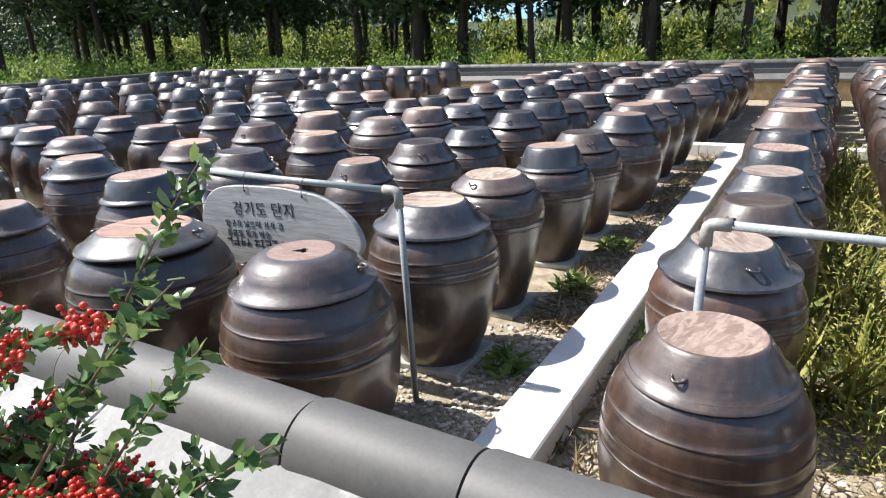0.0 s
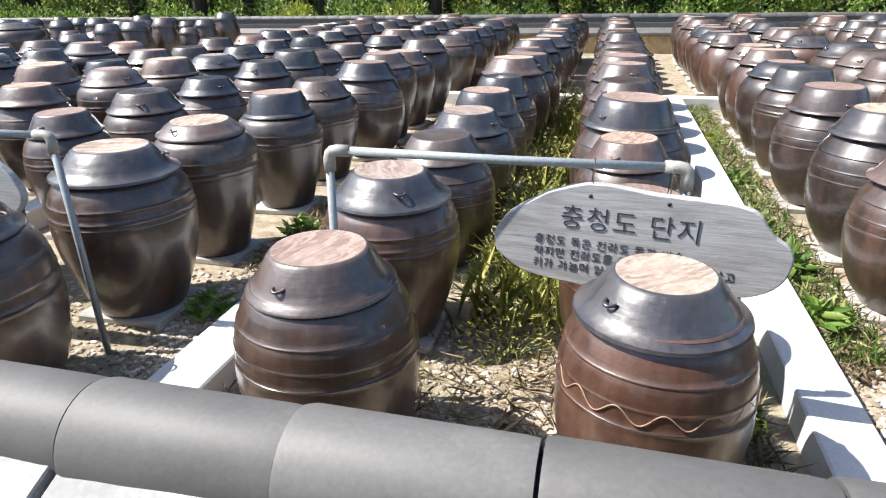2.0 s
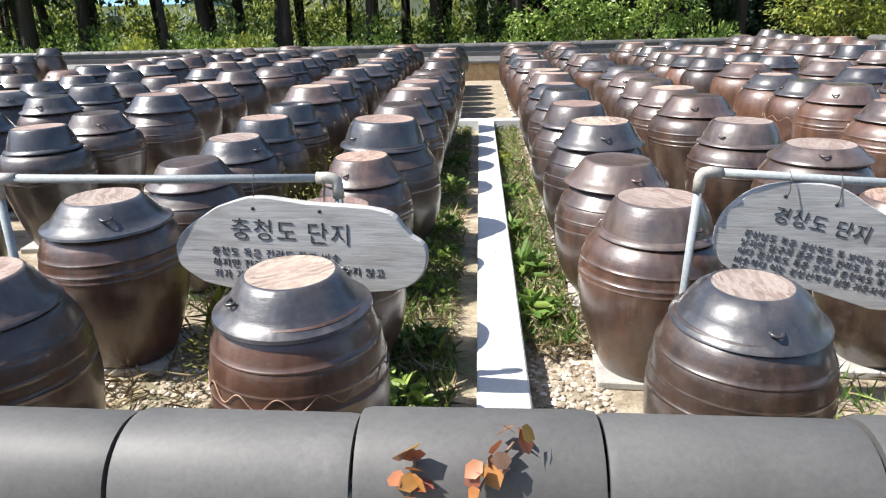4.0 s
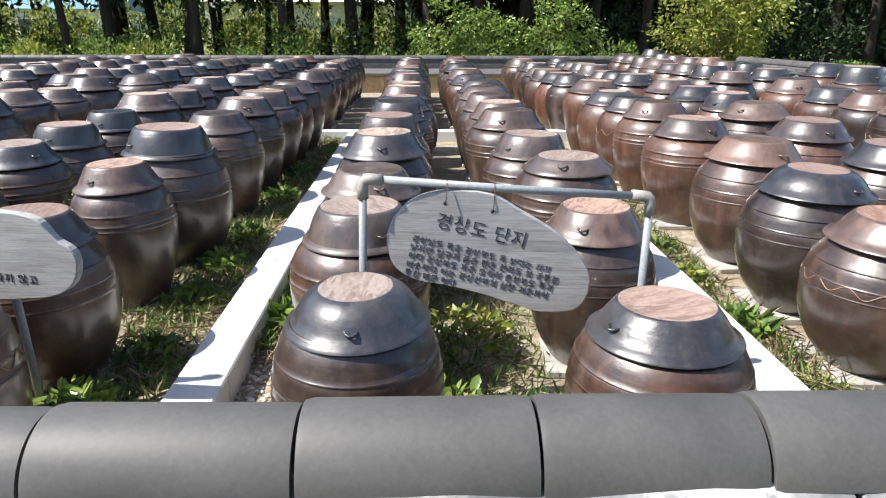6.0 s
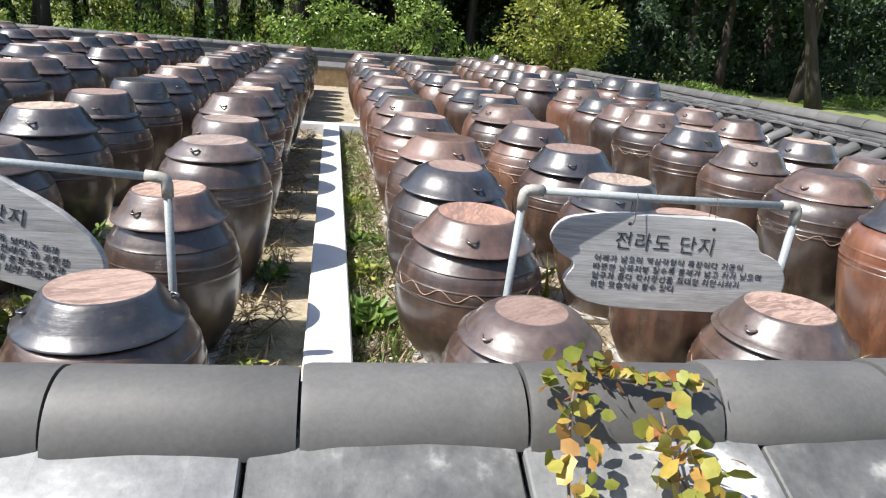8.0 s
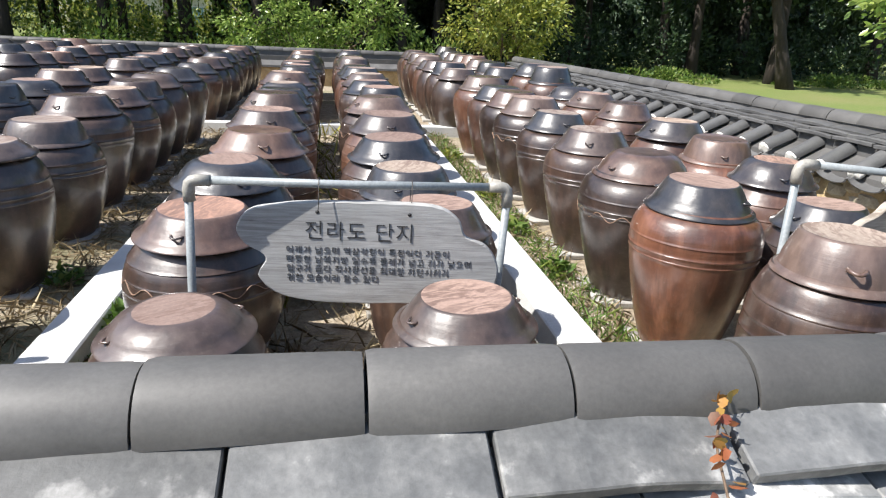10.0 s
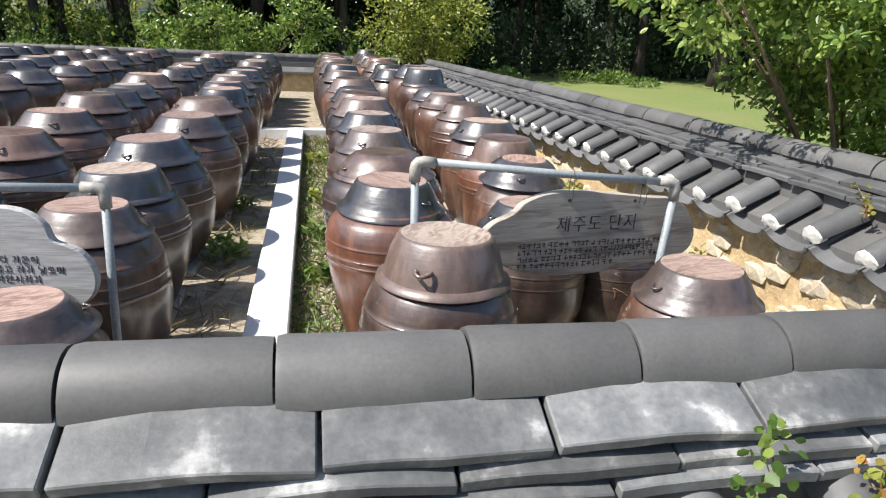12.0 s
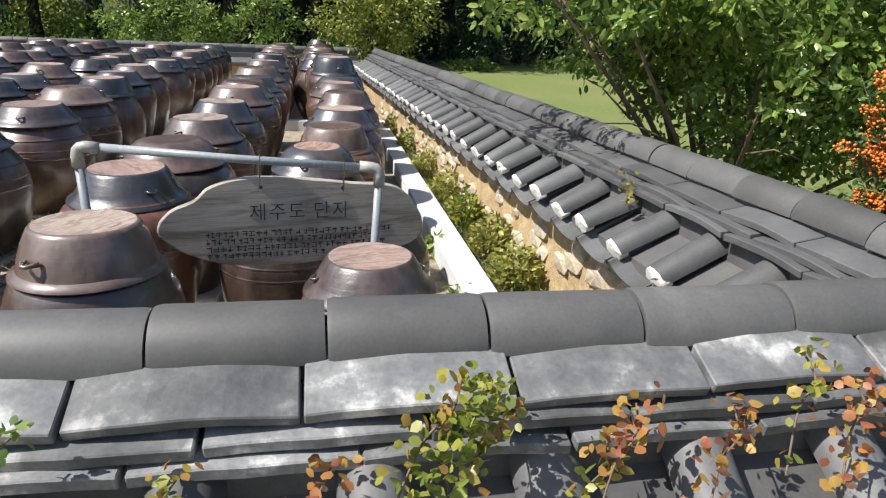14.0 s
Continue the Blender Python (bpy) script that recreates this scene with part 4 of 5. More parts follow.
# ---- signs ----
def sign(x0, x1, y, z0, z1, outline, tilt, title, title_at, title_size, lines, line_at, line_step, line_size, hooks, label, lean=(0, 0), face=0.0, bars=(), back=0.0, plank="wood", off=(0, 0, 0), yaw=0.0):
    """A plank hung by wires from a bent plastic pipe. outline: (x, z) points round the board."""
    top = tagged(new("sign"), label, "sign", "signs before the plots")
    top.location = (x0 + off[0], y + off[1], off[2])
    top.rotation_euler.z = radians(yaw)
    w = x1 - x0
    drop = z1 - z0

    def put(ob):
        ob.parent = top
        return ob

    for s, (px, pz, ln) in enumerate(((0, z0, lean[0]), (w, z1, lean[1]))):
        bm = bmesh.new()
        tube(bm, [(px, 0, pz - 0.03), (px + ln * 0.5, 0, pz * 0.5), (px + ln, 0, -0.05)], 0.0155, 14)
        part("post", bm, M["pipe"], top)
        bm = bmesh.new()
        d = 1 if s == 0 else -1
        tube(bm, [(px, 0, pz - 0.075), (px, 0, pz - 0.03), (px + 0.004 * d, 0, pz - 0.012), (px + 0.012 * d, 0, pz - 0.004), (px + 0.03 * d, 0, pz), (px + 0.075 * d, 0, pz + d * drop * 0.075 / w)], 0.0215, 14)
        part("elbow", bm, M["elbow"], top, "beige plastic elbow joint")
    bm = bmesh.new()
    tube(bm, [(0.05, 0, z0), (w * 0.5, 0, (z0 + z1) / 2 - 0.004), (w - 0.05, 0, z1)], 0.0155, 14)
    part("crossbar", bm, M["pipe"], top)
    # the board, a little in front of the bar
    loop = smooth_loop([(px - x0, pz, 0) for px, pz in outline], 5)
    bm = bmesh.new()
    f, b = [], []
    for p in loop:
        n = 0.003 * noise.noise(Vector((p.x * 25, p.y * 25, x0)))
        f.append(bm.verts.new((p.x + n, -0.022, p.y + n)))
        b.append(bm.verts.new((p.x, 0.012, p.y)))
    mid_f = [bm.verts.new((v.co.x + (0 if k else 0), -0.018, v.co.z)) for k, v in enumerate(f)]
    cx, cz = sum(v.co.x for v in f) / len(f), sum(v.co.z for v in f) / len(f)
    for v in f:
        v.co.x += (cx - v.co.x) * 0.012
        v.co.z += (cz - v.co.z) * 0.02
    bm.faces.new(f)
    bm.faces.new(b[::-1])
    for k in range(len(f)):
        j = (k + 1) % len(f)
        bm.faces.new((f[j], f[k], mid_f[k], mid_f[j]))
        bm.faces.new((mid_f[j], mid_f[k], b[k], b[j]))
    bmesh.ops.recalc_face_normals(bm, faces=bm.faces)
    board = part("board", bm, M[plank], top, "weathered grey plank with rounded outline", smooth=False)
    board.matrix_basis = Matrix.Translation((cx, back, 0)) @ Matrix.Rotation(radians(face), 4, "Z") @ Matrix.Translation((-cx, 0, 0))
    ang = radians(tilt)

    def write(words, at, size):
        me = text_mesh(words, size)
        me.materials.append(M["ink"])
        ob = new("writing", me)
        ob.parent = board
        ob.matrix_basis = Matrix.Translation((at[0] - x0, -0.0235, at[1])) @ Matrix.Rotation(ang, 4, "Y") @ Matrix.Rotation(math.pi / 2, 4, "X")
        return ob

    write(title, title_at, title_size)
    for k, words in enumerate(lines):
        dx, dz = math.sin(-ang) * line_step * k, -math.cos(ang) * line_step * k
        write(words, (line_at[0] + dx, line_at[1] + dz), line_size)
    for k, count in enumerate(bars):
        bm = bmesh.new()
        rnd = random.Random(k + 3)
        x = 0.0
        for c in range(count):
            wd = line_size * rnd.uniform(0.45, 0.85)
            for q in range(2):
                zz = rnd.uniform(0.05, 0.8) * line_size
                box(bm, x, x + wd, -0.0006, 0.0006, zz, zz + line_size * 0.13)
            xx = x + rnd.uniform(0.2, 0.8) * wd
            box(bm, xx, xx + line_size * 0.13, -0.0006, 0.0006, 0, line_size * 0.85)
            x += wd + line_size * (0.2 if rnd.random() < 0.75 else 0.55)
        ob = part("writing", bm, M["ink"], board, smooth=False)
        ob.matrix_basis = Matrix.Translation((line_at[0] - x0, -0.0232, line_at[1] - line_step * k)) @ Matrix.Rotation(ang, 4, "Y")
    for hx, hz in hooks:
        zz = z0 + (z1 - z0) * (hx - x0) / w
        bm = bmesh.new()
        tube(bm, [(hx - x0, -0.024, hz), (hx - x0 + 0.004, -0.028, hz + 0.02), (hx - x0 + 0.006, -0.02, zz), (hx - x0 + 0.007, 0, zz + 0.018), (hx - x0 + 0.006, 0.018, zz), (hx - x0 + 0.002, 0.014, hz + 0.02), (hx - x0, 0.013, hz)], 0.0016, 6)
        part("wire", bm, M["wire"], top, "thin rusty hanging wire")
        bm = bmesh.new()
        tube(bm, [(hx - x0, -0.0235, hz - 0.001), (hx - x0, -0.021, hz - 0.001)], 0.007, 10)
        part("wire_hole", bm, M["ink"], board)
    return top


sign(-2.40, -1.15, 3.0, 1.065, 1.05,
     [(-2.42, 0.74), (-2.39, 0.88), (-2.27, 0.98), (-2.02, 1.01), (-1.75, 1.01), (-1.55, 0.98), (-1.40, 0.88), (-1.36, 0.76), (-1.50, 0.66), (-1.85, 0.61), (-2.2, 0.58), (-2.36, 0.64)],
     -3, "경기도 단지", (-2.17, 0.855), 0.092, ["입구가 넓으며 키가 크", "강원도 독과 비슷"], (-2.24, 0.785), 0.052, 0.047, [(-2.07, 0.985), (-1.69, 0.985)],
     "grey plank sign with black brush writing hung from a plastic pipe", (0.0, 0.03), bars=(0, 0, 13), off=(-0.01, 0.02, -0.015))
sign(0.07, 1.29, 2.94, 1.058, 1.03,
     [(0.655, 0.76), (0.70, 0.84), (0.80, 0.91), (0.87, 0.945), (1.0, 0.975), (1.2, 0.955), (1.4, 0.945), (1.50, 0.92), (1.55, 0.855), (1.615, 0.80), (1.60, 0.70), (1.5, 0.635), (1.25, 0.615), (1.0, 0.605), (0.78, 0.63), (0.68, 0.69)],
     2, "충청도 단지", (0.885, 0.825), 0.100, ["충청도 독은 전라도 독과 비슷", "하지만 전라도를 처럼 각이 심하지 않고", "키가 가늘며 입구"], (0.80, 0.755), 0.045, 0.043, [(0.985, 0.935), (1.235, 0.93)],
     "cloud-shaped grey plank sign with black brush writing on a pipe frame", (-0.02, 0.02), -10, back=-0.04, off=(0.045, -0.016, -0.010), yaw=3.9)
sign(2.52, 3.62, 3.04, 1.045, 0.975,
     [(2.605, 0.80), (2.64, 0.90), (2.74, 0.98), (2.90, 1.005), (3.02, 0.985), (3.13, 0.92), (3.26, 0.84), (3.36, 0.74), (3.40, 0.64), (3.36, 0.53), (3.22, 0.51), (3.05, 0.56), (2.9, 0.605), (2.72, 0.64), (2.63, 0.70)],
     13, "경상도 단지", (2.79, 0.865), 0.078, ["경상남도 독은 경상북도 독 보다는 키가", "낮지만 입구가 좁은 편은 전라도 와 공통점", "이다 경상북도 독은 오히려 충청북도 독과", "비슷하다 이는 경상산북의 심한 기온차이", "특징 때문 이다"], (2.70, 0.805), 0.036, 0.036, [(2.83, 0.955), (3.01, 0.925)],
     "irregular grey plank sign hanging askew from a pipe frame", (-0.03, 0.0), -4, off=(0.125, 0.06, -0.04))
sign(4.97, 6.13, 3.03, 0.99, 0.97,
     [(5.115, 0.80), (5.16, 0.87), (5.26, 0.895), (5.4, 0.91), (5.7, 0.915), (5.86, 0.905), (5.94, 0.855), (5.97, 0.79), (6.05, 0.755), (6.10, 0.67), (6.07, 0.57), (5.95, 0.525), (5.65, 0.512), (5.4, 0.515), (5.25, 0.55), (5.19, 0.62), (5.22, 0.69), (5.15, 0.74)],
     0.5, "전라도 단지", (5.365, 0.775), 0.089, ["어깨가 넓으며 역삼각형이 특징이다 기온이", "따뜻한 남쪽지방 일수록 둘레가 넓고 키가 낮으며", "입구가 좁다 직사광선을 최대한 차단시키기", "위한 모습이라 할수 있다"], (5.295, 0.715), 0.037, 0.0365, [(5.415, 0.875), (5.755, 0.875)],
     "cloud-shaped pale plank sign with black brush writing", (-0.04, -0.03), -7, off=(0.08, -0.105, 0.0))
sign(7.385, 8.45, 2.97, 1.095, 1.02,
     [(7.625, 0.79), (7.67, 0.86), (7.76, 0.90), (7.82, 0.95), (7.95, 0.98), (8.15, 0.97), (8.35, 0.945), (8.52, 0.925), (8.60, 0.86), (8.645, 0.76), (8.60, 0.68), (8.4, 0.645), (8.1, 0.625), (7.85, 0.645), (7.70, 0.71)],
     1, "제주도 단지", (7.95, 0.82), 0.083, [], (7.79, 0.755), 0.029, 0.026, [(8.0, 0.945), (8.31, 0.93)],
     "brown grained plank sign darkened for shade, with black writing on a pipe frame", (0.02, -0.06), 9, (30, 29, 28, 18), 0.045, "shaded_brown_wood", (-0.065, -0.18, 0.005))
bm = bmesh.new()
tube(bm, [(-4.55, 3.0, -0.05), (-4.6, 3.0, 0.5), (-4.65, 3.0, 1.02)], 0.0155, 14)
far_post = tagged(finish("sign_post", bm, M["pipe"]), "leaning grey plastic pipe post of another sign", "sign post")
bm = bmesh.new()
tube(bm, [(-4.65, 3.0, 0.99), (-4.652, 3.0, 1.03), (-4.665, 3.0, 1.045), (-4.69, 3.0, 1.05), (-4.74, 3.0, 1.05)], 0.0215, 14)
part("elbow", bm, M["elbow"], far_post)
bm = bmesh.new()
tube(bm, [(-4.70, 3.0, 1.05), (-5.8, 3.0, 1.06)], 0.0155, 14)
part("crossbar", bm, M["pipe"], far_post)

# ---- gravel, weeds and straw ----
rng = np.random.default_rng(8)


def spots(n, areas):
    out = []
    for x0, x1, y0, y1, share in areas:
        k = int(n * share)
        out.append(np.stack([rng.uniform(x0, x1, k), y0 + (y1 - y0) * rng.random(k) ** 1.4, np.zeros(k)], 1))
    return np.concatenate(out)


def pebbles():
    t = (1 + 5 ** 0.5) / 2
    base = np.array([(1, t, 0), (-1, t, 0), (1, -t, 0), (-1, -t, 0), (0, 1, t), (0, -1, t), (0, 1, -t), (0, -1, -t), (t, 0, 1), (t, 0, -1), (-t, 0, 1), (-t, 0, -1)], float)
    base /= np.linalg.norm(base[0])
    bm = bmesh.new()
    hull = bmesh.ops.convex_hull(bm, input=[bm.verts.new(v) for v in base])
    bm.verts.index_update()
    faces = np.array([[v.index for v in f.verts] for f in bm.faces])
    bm.free()
    p = spots(15000, [(-1.0, -0.68, 2.2, 7.5, 0.20), (-0.42, 1.72, 2.1, 3.6, 0.20), (1.96, 2.4, 2.1, 6.0, 0.18), (4.38, 4.75, 2.1, 6.0, 0.14), (6.8, 7.15, 2.1, 6.0, 0.12), (9.13, 9.5, 2.3, 7.0, 0.08), (-2.0, -1.0, 2.1, 4.0, 0.08)])
    n = len(p)
    size = rng.uniform(0.006, 0.019, n)
    sc = np.stack([size * rng.uniform(0.8, 1.5, n), size * rng.uniform(0.8, 1.2, n), size * rng.uniform(0.45, 0.8, n)], 1)
    ang = rng.uniform(0, 6.28, n)
    v = base[None] * (1 + rng.normal(0, 0.1, (n, 12, 1))) * sc[:, None]
    c, s = np.cos(ang)[:, None], np.sin(ang)[:, None]
    co = np.stack([v[..., 0] * c - v[..., 1] * s, v[..., 0] * s + v[..., 1] * c, v[..., 2]], 2) + p[:, None] + np.array([0, 0, 0.004])
    me = bpy.data.meshes.new("gravel")
    me.from_pydata(co.reshape(-1, 3).tolist(), [], (faces[None] + 12 * np.arange(n)[:, None, None]).reshape(-1, 3).tolist())
    m, nt, b = material("gravel")
    geo = nt.nodes.new("ShaderNodeNewGeometry")
    col = ramp(nt, geo.outputs["Random Per Island"], [(0.0, (0.17, 0.13, 0.09)), (0.4, (0.32, 0.265, 0.20)), (0.8, (0.46, 0.40, 0.32)), (1.0, (0.60, 0.56, 0.50))])
    nt.links.new(col, b.inputs["Base Color"])
    b.inputs["Roughness"].default_value = 0.9
    bump(nt, b, noisy(nt, coords(nt), 120.0), 0.4, 0.002)
    me.materials.append(m)
    tagged(new("gravel", me), "loose tan gravel between the jars and kerbs", "gravel", kind="stuff")


pebbles()


def blades(name, label, n, areas, size, mat, lean=0.6, up=1.0, shape=0.07, seed=1, height=0.0):
    p = spots(n, areas)
    n = len(p)
    d = np.stack([rng.normal(0, lean, n), rng.normal(0, lean, n), np.full(n, up)], 1)
    L = rng.uniform(size[0], size[1], n)
    p[:, 2] = L * 0.3 * (up > 0.3) + 0.012 + height * rng.random(n)
    return tagged(leaf_mesh(name, p, d / np.linalg.norm(d, axis=1)[:, None], L, mat, label=label, shape=shape, fold=0.3, seed=seed, kind="stuff"), category="grass")


blades("dry_straw", "dry straw and dead stems on the soil", 20000,
       [(-0.4, 1.7, 2.6, 10.4, 0.22), (1.3, 1.73, 2.6, 10.4, 0.10), (1.96, 2.4, 3.5, 10.4, 0.08), (3.6, 4.12, 2.8, 10.4, 0.10), (4.38, 4.8, 2.8, 10.4, 0.08), (5.0, 6.5, 2.5, 10.4, 0.16), (6.8, 7.2, 2.8, 10.4, 0.06), (9.13, 9.45, 2.6, 10, 0.06), (2.6, 3.4, 2.6, 5, 0.06), (-1.0, -0.7, 4, 10, 0.06)], (0.06, 0.24), M["straw"], 0.8, 0.3, 0.03, 3, 0.05)
blades("grass", "thin green grass between the jars", 15000,
       [(-0.4, 1.7, 4.0, 10.4, 0.2), (1.35, 1.73, 3.0, 10.4, 0.15), (1.96, 2.35, 3.6, 10.4, 0.15), (4.38, 4.75, 3.0, 10.4, 0.12), (6.8, 7.15, 3.0, 10.4, 0.12), (9.13, 9.45, 2.6, 10, 0.18), (2.6, 3.5, 2.5, 5, 0.08)], (0.05, 0.16), M["grass"], 0.5, 1.0, 0.07, 4)


blades("tall_grass", "tall wispy yellowing grass between the jar rows", 900, [(0.45, 0.95, 3.6, 10.2, 0.85), (5.2, 5.7, 4.0, 10.0, 0.15)], (0.18, 0.5), M["leaf_weed"], 0.35, 1.0, 0.006, 6)


def weed_patch(cx, cy, rad, h, n, mat, label, leaf=(0.04, 0.10), shape=0.45, seed=0, kind_of="weed"):
    """A clump of leafy weeds rooted at one spot."""
    g = np.random.default_rng(seed + 100)
    a, q = g.uniform(0, 6.28, n), rad * np.sqrt(g.random(n))
    z = h * g.random(n) ** 0.8 * (1 - 0.5 * q / rad)
    p = np.stack([cx + q * np.cos(a), cy + q * np.sin(a), z + 0.015], 1)
    d = np.stack([np.cos(a), np.sin(a), g.uniform(0.1, 0.9, n)], 1)
    ob = tagged(new(kind_of), label)
    leaf_mesh("foliage", p, d, g.uniform(*leaf, n), mat, ob, shape=shape, fold=0.4, seed=seed, kind="stuff", outline="oval")
    bm = bmesh.new()
    for k in range(min(14, 4 + n // 30)):
        i = k * (n // 15)
        tube(bm, [(cx + (p[i, 0] - cx) * 0.2, cy + (p[i, 1] - cy) * 0.2, -0.01), tuple((p[i] + np.array([cx, cy, 0])) / 2 + np.array([0, 0, 0.01])), tuple(p[i])], 0.0022, 4)
    tagged(part("stem", bm, M["grass"], ob), kind="stuff")
    return tagged(ob, category="plant", group="weeds among the jars")


for k, (cx, cy, rad, h, n, mt, sh, lf) in enumerate((
        (1.50, 2.98, 0.17, 0.26, 170, "leaf_bush", 0.5, (0.04, 0.08)), (1.62, 2.62, 0.12, 0.12, 40, "grass", 0.25, (0.1, 0.17)),
        (2.12, 3.95, 0.14, 0.16, 60, "grass", 0.25, (0.09, 0.18)), (2.10, 4.55, 0.16, 0.18, 80, "grass", 0.25, (0.09, 0.2)), (2.08, 5.3, 0.14, 0.16, 60, "grass", 0.25, (0.08, 0.16)),
        (1.55, 4.2, 0.16, 0.16, 80, "leaf_under", 0.4, (0.04, 0.1)), (1.55, 5.4, 0.15, 0.18, 90, "leaf_under", 0.4, (0.04, 0.1)), (1.58, 6.6, 0.15, 0.2, 90, "leaf_under", 0.4, (0.04, 0.1)),
        (-0.85, 3.45, 0.11, 0.15, 60, "grass", 0.28, (0.06, 0.13)), (-0.92, 4.65, 0.13, 0.14, 60, "grass", 0.28, (0.06, 0.13)), (-0.9, 5.6, 0.14, 0.12, 70, "leaf_under", 0.35, (0.05, 0.11)),
        (0.70, 3.35, 0.22, 0.34, 420, "leaf_weed", 0.3, (0.014, 0.034)), (0.70, 3.9, 0.30, 0.55, 1116, "leaf_weed", 0.3, (0.014, 0.034)), (0.66, 4.8, 0.30, 0.58, 1008, "leaf_weed", 0.3, (0.014, 0.034)), (0.62, 5.9, 0.30, 0.6, 828, "leaf_weed", 0.3, (0.014, 0.034)), (0.6, 7.6, 0.3, 0.55, 468, "leaf_weed", 0.3, (0.014, 0.034)), (0.62, 8.9, 0.3, 0.55, 432, "leaf_weed", 0.3, (0.014, 0.034)),
        (2.95, 2.95, 0.27, 0.16, 190, "leaf_bush", 0.5, (0.05, 0.10)), (3.05, 3.7, 0.28, 0.2, 200, "leaf_yellow", 0.45, (0.04, 0.08)), (2.98, 4.6, 0.25, 0.3, 150, "leaf_under", 0.45, (0.04, 0.08)),
        (4.55, 3.75, 0.15, 0.17, 70, "grass", 0.28, (0.09, 0.19)), (4.02, 3.2, 0.12, 0.12, 60, "leaf_yellow", 0.4, (0.03, 0.07)), (4.58, 5.1, 0.13, 0.14, 60, "leaf_under", 0.3, (0.06, 0.13)),
        (5.22, 2.9, 0.05, 0.34, 26, "leaf_yellow", 0.5, (0.03, 0.055)), (5.35, 4.6, 0.22, 0.5, 150, "leaf_yellow", 0.4, (0.03, 0.06)),
        (6.33, 4.9, 0.16, 0.2, 110, "leaf_bush", 0.45, (0.04, 0.09)), (6.98, 4.4, 0.12, 0.14, 60, "leaf_under", 0.4, (0.05, 0.11)), (6.95, 5.3, 0.12, 0.14, 60, "leaf_under", 0.4, (0.05, 0.11)), (6.32, 3.3, 0.1, 0.1, 40, "leaf_yellow", 0.4, (0.03, 0.07)),
        (9.44, 3.9, 0.20, 0.38, 330, "leaf_weed", 0.5, (0.03, 0.065)), (9.46, 4.5, 0.20, 0.38, 330, "leaf_weed", 0.5, (0.03, 0.065)), (9.44, 5.2, 0.20, 0.38, 330, "leaf_yellow", 0.5, (0.03, 0.065)), (9.45, 6.0, 0.20, 0.38, 330, "leaf_weed", 0.5, (0.03, 0.065)), (9.45, 7.0, 0.20, 0.38, 330, "leaf_weed", 0.5, (0.03, 0.065)), (9.45, 8.2, 0.20, 0.38, 330, "leaf_yellow", 0.5, (0.03, 0.065)), (9.45, 9.6, 0.20, 0.38, 330, "leaf_weed", 0.5, (0.03, 0.065)),
        (1.55, 3.55, 0.14, 0.16, 110, "leaf_under", 0.4, (0.04, 0.09)), (1.55, 4.8, 0.14, 0.2, 130, "leaf_bush", 0.4, (0.04, 0.09)), (1.57, 7.6, 0.15, 0.2, 110, "leaf_under", 0.4, (0.04, 0.1)), (3.98, 4.4, 0.12, 0.14, 60, "leaf_under", 0.4, (0.04, 0.09)), (4.56, 4.5, 0.12, 0.14, 70, "leaf_yellow", 0.4, (0.04, 0.09)), (4.56, 6.2, 0.13, 0.14, 70, "leaf_yellow", 0.4, (0.04, 0.09)), (2.12, 6.4, 0.14, 0.15, 80, "leaf_under", 0.35, (0.05, 0.12)), (2.1, 7.8, 0.14, 0.15, 80, "leaf_yellow", 0.35, (0.05, 0.12)), (6.3, 6.2, 0.14, 0.16, 80, "leaf_under", 0.4, (0.04, 0.09)), (8.93, 3.7, 0.1, 0.16, 60, "leaf_under", 0.4, (0.04, 0.09)), (8.95, 4.6, 0.1, 0.2, 60, "leaf_bush", 0.4, (0.04, 0.09)), (7.0, 6.5, 0.13, 0.14, 60, "leaf_yellow", 0.4, (0.05, 0.1)), (6.97, 8.3, 0.14, 0.15, 60, "leaf_yellow", 0.4, (0.05, 0.1)))):
    if cx > 9.3:
        cx, rad, n = cx - 0.12 - 0.02 * (cy - 4), 0.17, int(n * 1.5)
    weed_patch(cx, cy, rad, h, n, M[mt], {"leaf_bush": "dark green leafy weed clump on gravel", "grass": "tuft of long bright green blades on gravel", "leaf_under": "low green weed clump by the kerb", "leaf_yellow": "yellowing leafy weeds between jars", "leaf_weed": "wispy pale yellow weeds between jars"}[mt], lf, sh, k)

